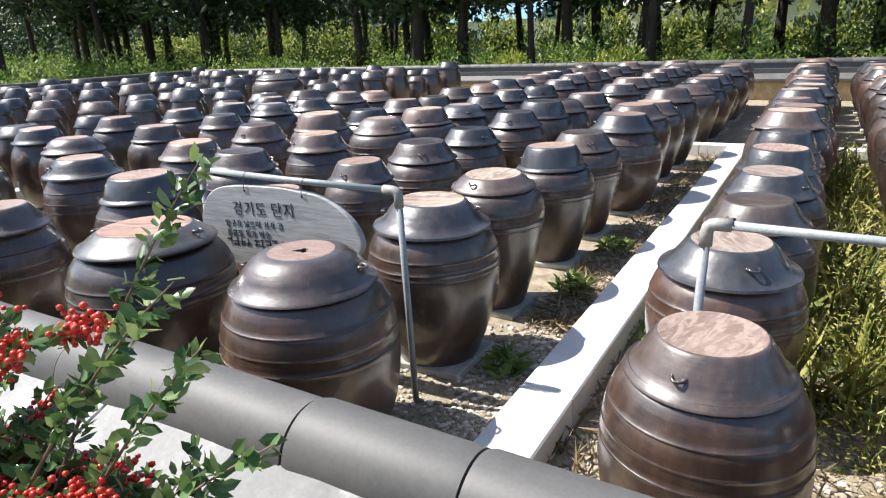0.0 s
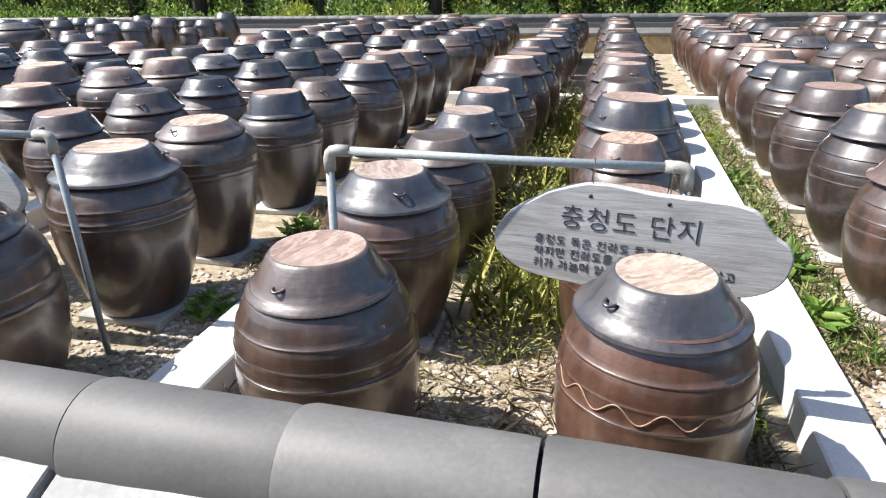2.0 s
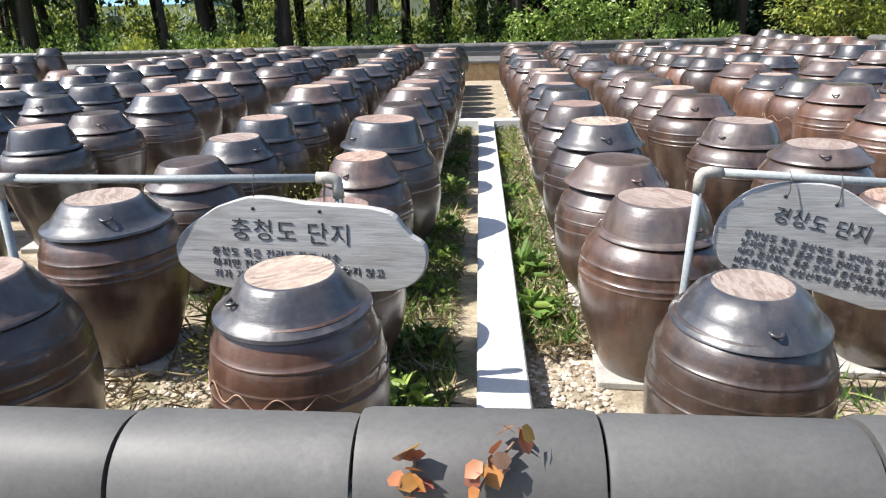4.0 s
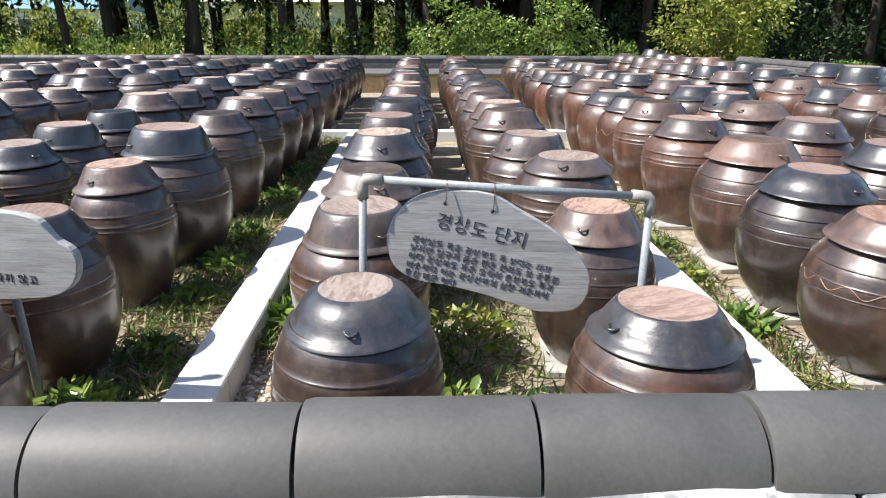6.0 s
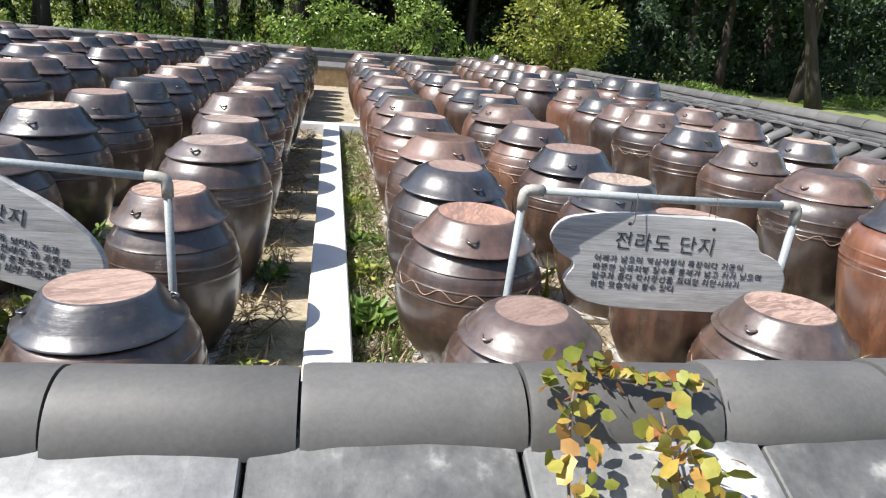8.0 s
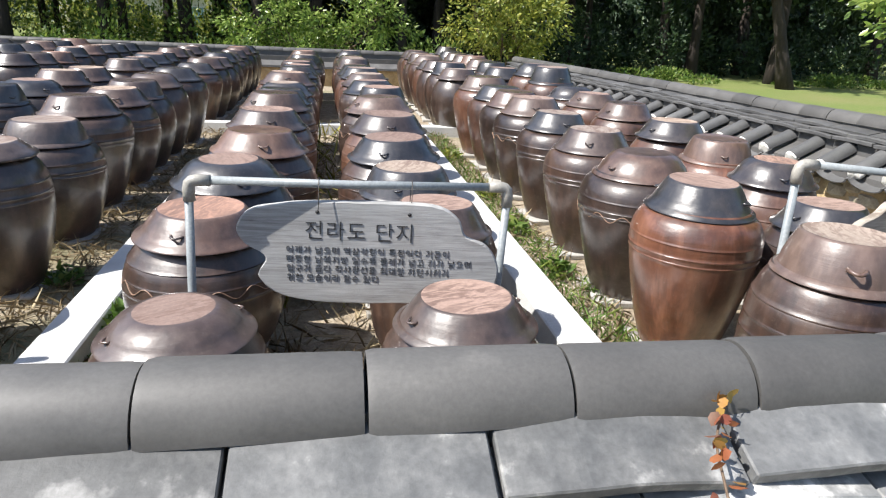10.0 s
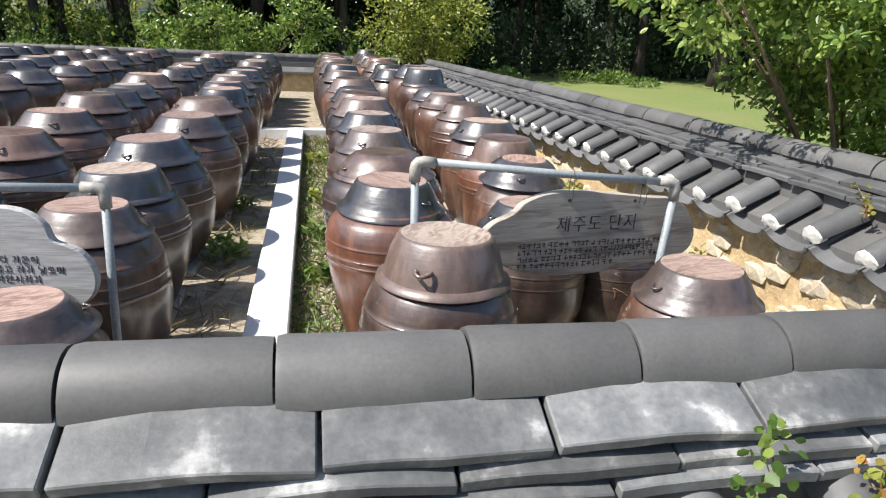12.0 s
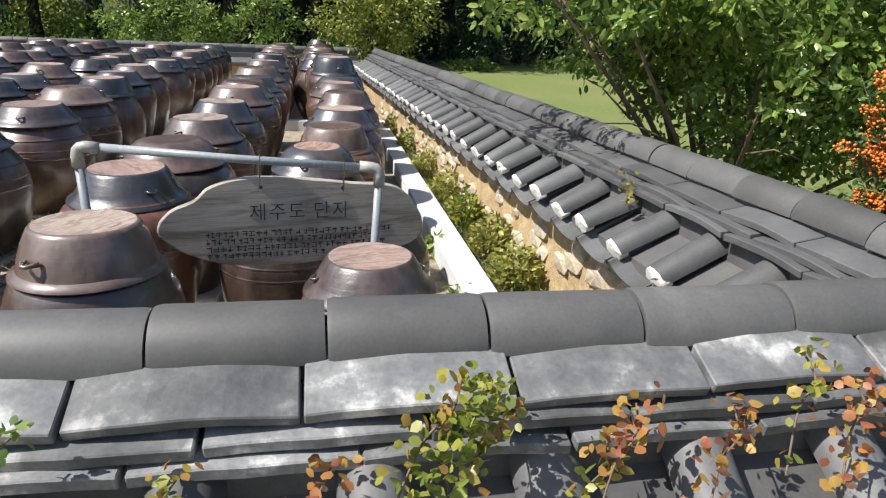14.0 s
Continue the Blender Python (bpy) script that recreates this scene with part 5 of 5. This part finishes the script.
# ---- trees, shrubs and what lies behind ----
def tree(x, y, height, r, lean=(0, 0), crown=(2.2, 1.4), leaves=420, mat="leaf_pine", size=(0.25, 0.5), seed=0, low=0.45, label="", limbs=6, droop=0.0):
    """A tapered, bent trunk with limbs and a loose crown of leaf clumps."""
    g, rnd = np.random.default_rng(seed), random.Random(seed)
    top = tagged(new("tree"), label or "tall pine with a dark bare trunk and high crown", "tree", "trees beyond the wall")
    top.location = (x, y, 0)
    pts = [(0, 0, -0.1)]
    for k in range(1, 8):
        t = k / 7
        pts.append((lean[0] * t * height + 0.12 * math.sin(3 * t + seed) * t, lean[1] * t * height + 0.1 * math.cos(2.3 * t + seed) * t, height * t))
    bm = bmesh.new()
    tube(bm, pts, [r * 1.35] + [r * (1 - 0.75 * k / 7) for k in range(1, 8)], 10)
    ends = []
    for k in range(limbs):
        t = rnd.uniform(low, 0.95)
        i = min(6, int(t * 7))
        o = Vector(pts[i]).lerp(Vector(pts[i + 1]), t * 7 - i)
        a = rnd.uniform(0, 6.28)
        ln = crown[0] * rnd.uniform(0.5, 1.0)
        e = o + Vector((math.cos(a) * ln, math.sin(a) * ln, ln * rnd.uniform(0.05, 0.5) - droop))
        tube(bm, [o, o.lerp(e, 0.5) + Vector((0, 0, 0.12 * ln)), e], [r * 0.32, r * 0.2, r * 0.07], 6)
        ends.append(e)
        ends.append(o.lerp(e, 0.6))
    ends.append(Vector(pts[-1]))
    part("trunk", bm, M["bark"], top)
    c, d = [], []
    per = leaves // len(ends)
    for e in ends:
        p, q = blob_points(g, per, e, (crown[1] * rnd.uniform(0.5, 0.9), crown[1] * rnd.uniform(0.5, 0.9), crown[1] * rnd.uniform(0.3, 0.55)), 0.2)
        c.append(p)
        d.append(q)
    c, d = np.concatenate(c), np.concatenate(d)
    leaf_mesh("crown", c, d + [0, 0, -droop], g.uniform(size[0], size[1], len(c)), M[mat], top, shape=0.42, seed=seed, kind="stuff")
    return top


tree_rnd = random.Random(21)
spots_of_trees = [(-15.6, 26.0), (-13.4, 26.2), (-9.8, 25.5), (-2.2, 25.8), (3.3, 24.5), (6.9, 26.5), (0.3, 27.5), (-6.0, 27.0)]
for i in range(56):
    spots_of_trees.append((-46 + 1.05 * i + tree_rnd.uniform(-0.8, 0.8), tree_rnd.uniform(24.6, 37)))
for i in range(18):
    spots_of_trees.append((7 + 1.7 * i + tree_rnd.uniform(-0.8, 0.8), tree_rnd.uniform(24.5, 34)))
for i in range(9):
    spots_of_trees.append((-31 - tree_rnd.uniform(0, 8), 6 + 2.4 * i))
for i, (tx, ty) in enumerate(spots_of_trees):
    tree(tx, ty, tree_rnd.uniform(7, 10), tree_rnd.uniform(0.15, 0.30), (tree_rnd.uniform(-0.09, 0.09), tree_rnd.uniform(-0.04, 0.04)), (3.0, 2.4), 1700, "leaf_pine", (0.26, 0.58), i, 0.38, limbs=10)
# a leaning bare trunk east of the wall
tree(21.5, 22.0, 8.0, 0.24, (-0.32, 0.05), (2.2, 1.8), 500, "leaf_pine", (0.35, 0.7), 77, 0.5, "leaning dark tree trunk at the edge of the lawn")


def thicket(name, label, n, x0, x1, y0, y1, h0, h1, mat, size, seed, category="shrubs"):
    """A dense uneven belt of shrubs: clumps of leaves of varied height."""
    g = np.random.default_rng(seed)
    clumps = max(6, int((x1 - x0) * (y1 - y0) * 0.45))
    c, d = [], []
    for k in range(clumps):
        cx, cy = g.uniform(x0, x1), g.uniform(y0, y1)
        h = g.uniform(h0, h1)
        p, q = blob_points(g, n // clumps, (cx, cy, h * 0.5), (g.uniform(0.4, 0.9), g.uniform(0.4, 0.9), h * 0.55), 0.4)
        c.append(p)
        d.append(q)
    c, d = np.concatenate(c), np.concatenate(d)
    if name == "low_canopy":
        c[:, 2] = 2.3 + np.abs(c[:, 2]) * 0.55
    c[:, 2] = np.abs(c[:, 2]) + 0.02
    return tagged(leaf_mesh(name, c, d + [0, 0, 0.4], g.uniform(size[0], size[1], len(c)), M[mat], label=label, shape=0.45, seed=seed, kind="stuff"), category=category)


thicket("undergrowth", "sunlit green undergrowth below the trees", 24000, -46, 10, 20.6, 24.5, 0.6, 1.5, "leaf_under", (0.09, 0.2), 31)
thicket("undergrowth", "taller yellow-green scrub among the trunks", 24000, -50, 6, 25, 38, 0.9, 2.7, "leaf_under", (0.12, 0.26), 32)
thicket("undergrowth", "dark evergreen shrubs at the edge of the wood", 16000, 2, 34, 25.5, 31, 1.0, 2.6, "leaf_pine", (0.12, 0.26), 33)
thicket("undergrowth", "dense dark foliage closing the wood", 60000, 3, 50, 31, 40, 2.5, 8.5, "leaf_pine", (0.22, 0.45), 34)
thicket("undergrowth", "sunlit scrub thinning out towards the houses", 26000, -56, 8, 39, 48, 1.4, 3.6, "leaf_yellow", (0.18, 0.38), 39)
thicket("far_wood", "dense dark wood on the skyline behind the houses", 56000, -170, 70, 72, 84, 9.0, 17.0, "leaf_pine", (0.5, 1.1), 40, "woods")
thicket("undergrowth", "green shrubs behind the western wall", 9000, -30, -20.8, 2, 20.5, 0.8, 1.8, "leaf_under", (0.1, 0.22), 35)
thicket("low_canopy", "dark needled boughs hanging between the trunks", 15000, -44, 30, 26, 35, 6.0, 9.5, "leaf_pine", (0.25, 0.5), 38)
thicket("fern", "bright ferns lit by the sun at the far wall", 2200, -9.5, -4.0, 20.4, 21.2, 0.7, 1.25, "leaf_yellow", (0.1, 0.22), 36)
thicket("grass_edge", "ragged grass along the lawn's edge", 5000, 12, 34, 22.5, 24.5, 0.2, 0.6, "leaf_under", (0.08, 0.18), 37)


def shrub(name, x, y, blobs, n, mat, size, label, seed, stems=9, shape=0.45, base=None):
    """A shrub: several stems from the foot and leaves in overlapping uneven clumps. blobs: centre and radii."""
    g, rnd = np.random.default_rng(seed), random.Random(seed)
    top = tagged(new(name), label, "shrub")
    top.location = (x, y, 0)
    bm = bmesh.new()
    for k in range(stems):
        b = blobs[k % len(blobs)]
        e = Vector(b[0]) + Vector([rnd.uniform(-0.5, 0.5) * r for r in b[1]])
        foot = Vector((rnd.uniform(-0.12, 0.12), rnd.uniform(-0.12, 0.12), -0.05))
        tube(bm, [foot, foot.lerp(e, 0.5) + Vector((rnd.uniform(-0.15, 0.15), rnd.uniform(-0.15, 0.15), 0.1)), e], [0.028, 0.018, 0.006], 6)
        for q in range(3):
            o = foot.lerp(e, rnd.uniform(0.45, 0.9))
            t = o + Vector((rnd.uniform(-0.5, 0.5), rnd.uniform(-0.5, 0.5), rnd.uniform(0, 0.4)))
            tube(bm, [o, o.lerp(t, 0.5) + Vector((0, 0, 0.05)), t], [0.009, 0.006, 0.003], 5)
    part("stem", bm, M["twig"], top)
    total = sum(b[1][0] * b[1][1] * b[1][2] for b in blobs)
    c, d = [], []
    for b in blobs:
        k = max(20, int(n * b[1][0] * b[1][1] * b[1][2] / total))
        subs = max(4, k // 60)
        for s in range(subs):
            o, _ = blob_points(g, 1, b[0], b[1], 0.25)
            p, q = blob_points(g, k // subs, o[0], np.array(b[1]) * g.uniform(0.18, 0.4), 0.1)
            c.append(p)
            d.append(q + (p - np.array(b[0])) * 0.5)
    c, d = np.concatenate(c), np.concatenate(d)
    c[:, 2] = np.maximum(c[:, 2], 0.05)
    leaf_mesh("crown", c, d + [0, 0, -0.2], g.uniform(size[0], size[1], len(c)), M[mat], top, shape=shape, seed=seed, kind="stuff", outline="oval")
    return top


shrub("yellow_shrub", 9.45, 15.5, [((0, 0, 1.6), (1.35, 1.0, 0.9)), ((-0.5, 0, 2.3), (0.9, 0.8, 0.7)), ((0.6, 0.1, 2.4), (0.9, 0.8, 0.7)), ((0.1, 0, 1.05), (0.9, 0.7, 0.4))], 7500, "leaf_yellow", (0.06, 0.13), "rounded yellow-green shrub beside the far corner", 41, 12)
shrub("dark_shrub", 5.2, 19.3, [((0, 0, 1.2), (1.6, 0.6, 0.9)), ((-1.6, 0, 1.6), (1.2, 0.6, 1.0)), ((1.3, 0, 1.6), (1.2, 0.6, 1.1))], 5000, "leaf_bush", (0.08, 0.15), "dark evergreen shrub behind the far wall", 42, 12)
shrub("leafy_tree", 11.3, 4.9, [((-1.5, -0.4, 2.25), (0.8, 0.9, 0.55)), ((-0.5, -0.4, 2.0), (1.0, 1.1, 0.8)), ((0.5, -0.2, 1.7), (1.3, 1.3, 1.0)), ((-0.3, -0.3, 1.35), (0.9, 0.9, 0.5)), ((1.6, -0.6, 1.4), (1.4, 1.2, 0.9)), ((-2.1, -0.9, 2.0), (0.6, 0.6, 0.4)), ((-1.3, -1.0, 1.75), (0.5, 0.5, 0.35)), ((-0.6, -1.3, 1.4), (0.5, 0.5, 0.35)), ((0.6, -1.0, 2.9), (1.6, 1.2, 0.8)), ((0.3, 0.0, 0.85), (1.1, 0.9, 0.45)), ((-1.0, -0.2, 1.9), (1.0, 0.9, 0.6))], 46000, "leaf_bush", (0.042, 0.085), "broad-leaved small tree overhanging the tiled wall", 43, 16, 0.5)


def firethorn(name, x, y, z, sprigs, berry, label, seed, big=1.0):
    """Firethorn: arching sprigs set with small oval leaves, berries in flat bunches. sprigs: (tip, leaves, berries)."""
    g, rnd = np.random.default_rng(seed), random.Random(seed)
    top = tagged(new(name), label, "shrub")
    top.location = (x, y, z)
    bm = bmesh.new()
    c, d, s = [], [], []
    bunches = []
    for tip, n, nb, root in sprigs:
        tip, root = Vector(tip), Vector(root)
        ctrl = root.lerp(tip, 0.5) + Vector((0, 0, 0.12 * (tip - root).length))
        line = [root.lerp(ctrl, t).lerp(ctrl.lerp(tip, t), t) for t in [k / 8 for k in range(9)]]
        tube(bm, line, [0.0036 - 0.0026 * k / 8 for k in range(9)], 5)
        for k in range(n):
            t = rnd.uniform(0.15, 1.0) * 8
            i = min(7, int(t))
            p = line[i].lerp(line[i + 1], t - i)
            way = (line[i + 1] - line[i]).normalized()
            out = Vector([rnd.gauss(0, 1) for _ in range(3)])
            out = (out - way * out.dot(way)).normalized()
            c.append(p + out * 0.016 * big)
            d.append(out + way * 0.6)
            s.append(rnd.uniform(0.02, 0.036) * big)
        for k in range(nb):
            t = rnd.uniform(0.55, 1.0) * 8
            i = min(7, int(t))
            bunches.append(line[i].lerp(line[i + 1], t - i) + Vector([rnd.uniform(-0.02, 0.02) for _ in range(3)]))
    tagged(part("branch", bm, M["twig"], top), kind="stuff")
    leaf_mesh("foliage", np.array(c), np.array(d), np.array(s), M["leaf_pyr"], top, shape=0.5, fold=0.35, seed=seed, kind="stuff", outline="oval")
    for b in bunches:
        bm = bmesh.new()
        for k in range(34):
            o = b + Vector((rnd.gauss(0, 0.016 * big), rnd.gauss(0, 0.016 * big), rnd.gauss(0, 0.011 * big)))
            r = rnd.uniform(0.0042, 0.006) * big
            v = bmesh.ops.create_icosphere(bm, subdivisions=1, radius=r)["verts"]
            bmesh.ops.translate(bm, vec=o, verts=v)
        tagged(part("berry_bunch", bm, M[berry], top), kind="stuff")
    return top


# sprigs reach up from below the camera's side of the wall
fire_rnd = random.Random(6)
SPRIGS = []
for k in range(60):
    tx = fire_rnd.uniform(-0.55, 0.30)
    tz = fire_rnd.uniform(-0.16, 0.16 - 0.25 * max(0, tx + 0.2))
    SPRIGS.append(((tx, fire_rnd.uniform(-0.20, 0.10), tz), 100, 0, (tx - 0.15, -0.28, -0.45)))
for k in range(210):
    tx = fire_rnd.uniform(-0.50, 0.38)
    tip = (tx, fire_rnd.uniform(-0.14, 0.08), fire_rnd.uniform(-0.22, 0.13 - 0.3 * max(0, tx + 0.15)))
    SPRIGS.append((tip, 40, 0, (tip[0] + fire_rnd.uniform(-0.14, 0.04), tip[1] - 0.07, tip[2] - 0.17)))
SPRIGS = [(tip, n, 2 if k % 5 == 0 and tip[0] < 0.22 else 0, root) for k, (tip, n, nb, root) in enumerate(SPRIGS)]
SPRIGS += [((0.03, 0.14, 0.50), 120, 0, (-0.22, -0.05, -0.05)), ((0.12, 0.02, 0.30), 95, 0, (-0.15, -0.1, -0.1)), ((0.24, 0.0, 0.22), 95, 0, (-0.1, -0.15, -0.1)), ((0.05, 0.05, 0.36), 95, 0, (-0.2, -0.1, 0.0)),
           ((-0.10, 0.0, 0.28), 95, 6, (-0.45, -0.1, 0.1)), ((-0.25, 0.0, 0.27), 95, 5, (-0.6, -0.1, 0.1)), ((-0.35, 0.02, 0.28), 95, 4, (-0.7, -0.1, 0.1)), ((-0.30, 0.02, 0.22), 95, 7, (-0.6, -0.1, 0.0)),
           ((-0.13, -0.08, 0.08), 80, 6, (-0.4, -0.2, -0.2)), ((-0.22, -0.10, 0.0), 80, 10, (-0.5, -0.25, -0.25)), ((-0.35, -0.1, -0.04), 80, 10, (-0.6, -0.25, -0.25)), ((-0.28, -0.14, -0.08), 80, 9, (-0.6, -0.25, -0.3))]
SPRIGS += [((0.46, 0.0, -0.02), 70, 0, (0.05, -0.1, -0.12)), ((0.56, 0.03, -0.05), 60, 0, (0.1, -0.08, -0.12)), ((0.36, -0.06, 0.02), 70, 0, (0.0, -0.1, -0.1)), ((0.30, 0.02, 0.06), 70, 2, (-0.05, -0.1, -0.08)), ((0.14, -0.05, 0.02), 80, 4, (-0.2, -0.15, -0.15)), ((0.02, -0.06, 0.10), 80, 5, (-0.3, -0.12, -0.05))]
firethorn("firethorn", -0.31, 1.16, 1.03, SPRIGS, "berry_red", "firethorn with red berries leaning over the tiled wall", 51)
SPRIGS = []
for k in range(34):
    SPRIGS.append(((fire_rnd.uniform(-0.30, 0.6), fire_rnd.uniform(-0.3, 0.5), fire_rnd.uniform(0.05, 0.75)), 70, fire_rnd.choice((3, 5, 7)), (0.35, 0.2, -0.8)))
firethorn("firethorn", 10.66, 2.5, 0.92, SPRIGS, "berry_orange", "firethorn with orange berries beyond the wall corner", 52, 1.5)


def vine(stem, n, mat, size, label, seed, spread_of=0.03):
    """A creeping vine on the tiles: a thin stem and lobed leaves lying close to it."""
    g, rnd = np.random.default_rng(seed), random.Random(seed)
    line = [p + Vector((0.06 if p.x < 7 else -0.09, 0, 0)) for p in smooth_line(stem, 5)]
    bm = bmesh.new()
    tube(bm, line, 0.0022, 5)
    top = tagged(finish("creeper", bm, M["twig"]), label, "climbing plant", "creepers on the tiles")
    c, d, s = [], [], []
    for k in range(int(n * 1.7)):
        t = rnd.uniform(0.05, 1.0) * (len(line) - 1)
        i = min(len(line) - 2, int(t))
        p = line[i].lerp(line[i + 1], t - i)
        c.append(p + Vector((rnd.gauss(0, spread_of), rnd.gauss(0, spread_of * 0.6) - 0.006, abs(rnd.gauss(0, spread_of * 0.6)) + 0.008)))
        d.append(Vector((rnd.gauss(0, 1), -0.6 + rnd.gauss(0, 0.4), rnd.gauss(0.2, 0.6))))
        s.append(rnd.uniform(*size) * 0.78)
    leaf_mesh("foliage", np.array(c), np.array(d), np.array(s), M[mat], top, shape=0.8, fold=0.3, seed=seed, kind="stuff", outline="oval")
    return top


vine([(1.68, 1.30, 0.95), (1.70, 1.42, 1.0), (1.70, 1.43, 1.03)], 7, "leaf_red", (0.035, 0.05), "small reddish creeper leaves on the ridge", 61, 0.012)
vine([(1.74, 1.30, 0.95), (1.78, 1.40, 1.0), (1.83, 1.45, 1.045)], 14, "leaf_red", (0.025, 0.045), "small orange creeper on the ridge tiles", 62, 0.012)
vine([(0.88, 1.10, 0.90), (0.98, 1.2, 0.945), (1.12, 1.3, 0.955)], 5, "leaf_vine", (0.04, 0.06), "thin trailing creeper with few leaves on tiles", 63, 0.02)
vine([(4.60, 1.05, 0.84), (4.58, 1.25, 0.95), (4.62, 1.40, 1.02), (4.66, 1.48, 1.06)], 60, "leaf_vine", (0.025, 0.045), "yellow-green creeper climbing over the ridge", 64, 0.022)
vine([(4.66, 1.46, 1.055), (4.74, 1.44, 1.045), (4.85, 1.43, 1.04)], 34, "leaf_vine", (0.02, 0.035), "yellow creeper trailing along the ridge", 65, 0.012)
vine([(4.76, 1.40, 1.02), (4.76, 1.3, 0.96), (4.80, 1.2, 0.95), (4.95, 1.2, 0.95)], 70, "leaf_vine", (0.03, 0.05), "yellow-green creeper on the flat tiles", 66, 0.03)
vine([(4.50, 1.12, 0.87), (4.62, 1.2, 0.93), (4.8, 1.15, 0.92), (5.05, 1.2, 0.94)], 90, "leaf_red", (0.03, 0.055), "reddish brown creeper drying on the tiles", 67, 0.035)
vine([(5.99, 1.1, 0.86), (6.02, 1.24, 0.945), (6.06, 1.34, 0.965), (6.12, 1.41, 0.99)], 26, "leaf_red", (0.02, 0.035), "yellow-orange creeper strand on the tiles", 68, 0.01)
vine([(5.78, 1.1, 0.87), (5.80, 1.2, 0.945)], 7, "leaf_vine", (0.04, 0.06), "bright green creeper leaves on the tiles", 69, 0.015)
for k, (vx, vz, n, mt) in enumerate(((7.72, 0.90, 26, "leaf_under"), (8.50, 0.90, 36, "leaf_vine"), (8.46, 0.94, 60, "leaf_yellow"), (8.42, 0.95, 26, "leaf_vine"), (8.75, 0.88, 34, "leaf_red"), (8.95, 0.86, 40, "leaf_red"), (9.08, 0.96, 16, "leaf_vine"), (9.2, 0.9, 40, "leaf_red"), (9.4, 0.92, 34, "leaf_red"), (8.7, 0.82, 24, "leaf_vine"), (7.95, 0.80, 22, "leaf_vine"), (8.2, 0.80, 26, "leaf_red"))):
    vine([(vx - 0.08, 1.10, vz - 0.09), (vx - 0.02, 1.17, vz - 0.01), (vx + 0.03, 1.2, vz + 0.02), (vx + 0.06, 1.27, vz + 0.035)], int(n * (1.1 if mt == "leaf_red" else 1.6)), mt, (0.018, 0.036), "creeper leaves turning colour on the tile courses", 80 + k, 0.022)
vine([(9.62, 3.0, 0.80), (9.66, 3.05, 0.86), (9.68, 3.15, 0.93)], 18, "leaf_vine", (0.025, 0.04), "creeper leaves on the eastern roof tiles", 95, 0.02)


# ---- houses beyond the trees ----
def house(x0, x1, y, depth, h, wall, roof, openings, label):
    """A low house: walls, overhanging pitched roof, and doors and windows set into the wall facing the yard."""
    top = tagged(new("house"), label, "house", "houses beyond the wood")
    bm = bmesh.new()
    box(bm, x0, x1, y, y + depth, 0, h)
    part("wall", bm, M[wall], top, smooth=False)
    bm = bmesh.new()
    ridge = y + depth / 2
    vs = [bm.verts.new(p) for p in ((x0 - 0.4, y - 0.6, h), (x1 + 0.4, y - 0.6, h), (x1 + 0.4, ridge, h + depth * 0.22), (x0 - 0.4, ridge, h + depth * 0.22), (x0 - 0.4, y + depth + 0.6, h), (x1 + 0.4, y + depth + 0.6, h))]
    for f in ((0, 1, 2, 3), (3, 2, 5, 4), (0, 3, 4), (1, 5, 2), (0, 4, 5, 1)):
        bm.faces.new([vs[i] for i in f])
    part("roof", bm, M[roof], top, smooth=False)
    for ox, ow, oz, oh, mt in openings:
        bm = bmesh.new()
        box(bm, x0 + ox - 0.08, x0 + ox + ow + 0.08, y - 0.06, y - 0.003, oz - 0.08, oz + oh + 0.08)
        win = part("window", bm, M["white"], top, smooth=False)
        bm = bmesh.new()
        box(bm, x0 + ox, x0 + ox + ow, y - 0.08, y - 0.062, oz, oz + oh)
        part("pane", bm, M[mt], win, smooth=False)
    return top


house(-31, -23, 58, 7, 3.0, "white", "roofing", [(1 + 2.4 * k, 1.4, 1.0, 1.2, "pane") for k in range(3)], "small white house under a blue sheet roof")
house(-13, 1, 52, 8, 3.4, "cream", "cream", [(1.2, 1.2, 0.9, 1.2, "pane"), (4.4, 1.6, 0.9, 1.2, "pane"), (8.2, 1.4, 0.1, 2.0, "roofing"), (11.0, 1.2, 0.9, 1.2, "pane")], "cream rendered house with a blue door")
house(4, 16, 60, 8, 3.6, "white", "white", [(1.2 + 3 * k, 1.6, 1.0, 1.3, "pane") for k in range(4)], "white house half hidden by trees")

# ---- far hill that closes the view ----
bm = bmesh.new()
rows = []
for i in range(61):
    a = radians(-80 + 160 * i / 60)
    h = 26 + 10 * noise.noise(Vector((i * 0.21, 3.0, 0))) + 5 * noise.noise(Vector((i * 0.9, 1.0, 0)))
    rows.append((bm.verts.new((260 * math.sin(a), 30 + 230 * math.cos(a), -1)), bm.verts.new((300 * math.sin(a), 30 + 270 * math.cos(a), h))))
for a, b in zip(rows, rows[1:]):
    bm.faces.new((a[0], b[0], b[1], a[1]))
M["hill"] = earth("wooded_hill", [(0.3, (0.018, 0.032, 0.016)), (0.7, (0.055, 0.08, 0.038))], 0.12, 0.95, 0.6, 0.5, 0.5, own=False)
tagged(finish("hill", bm, M["hill"]), "hazy wooded hill on the horizon", "hill", kind="structure")
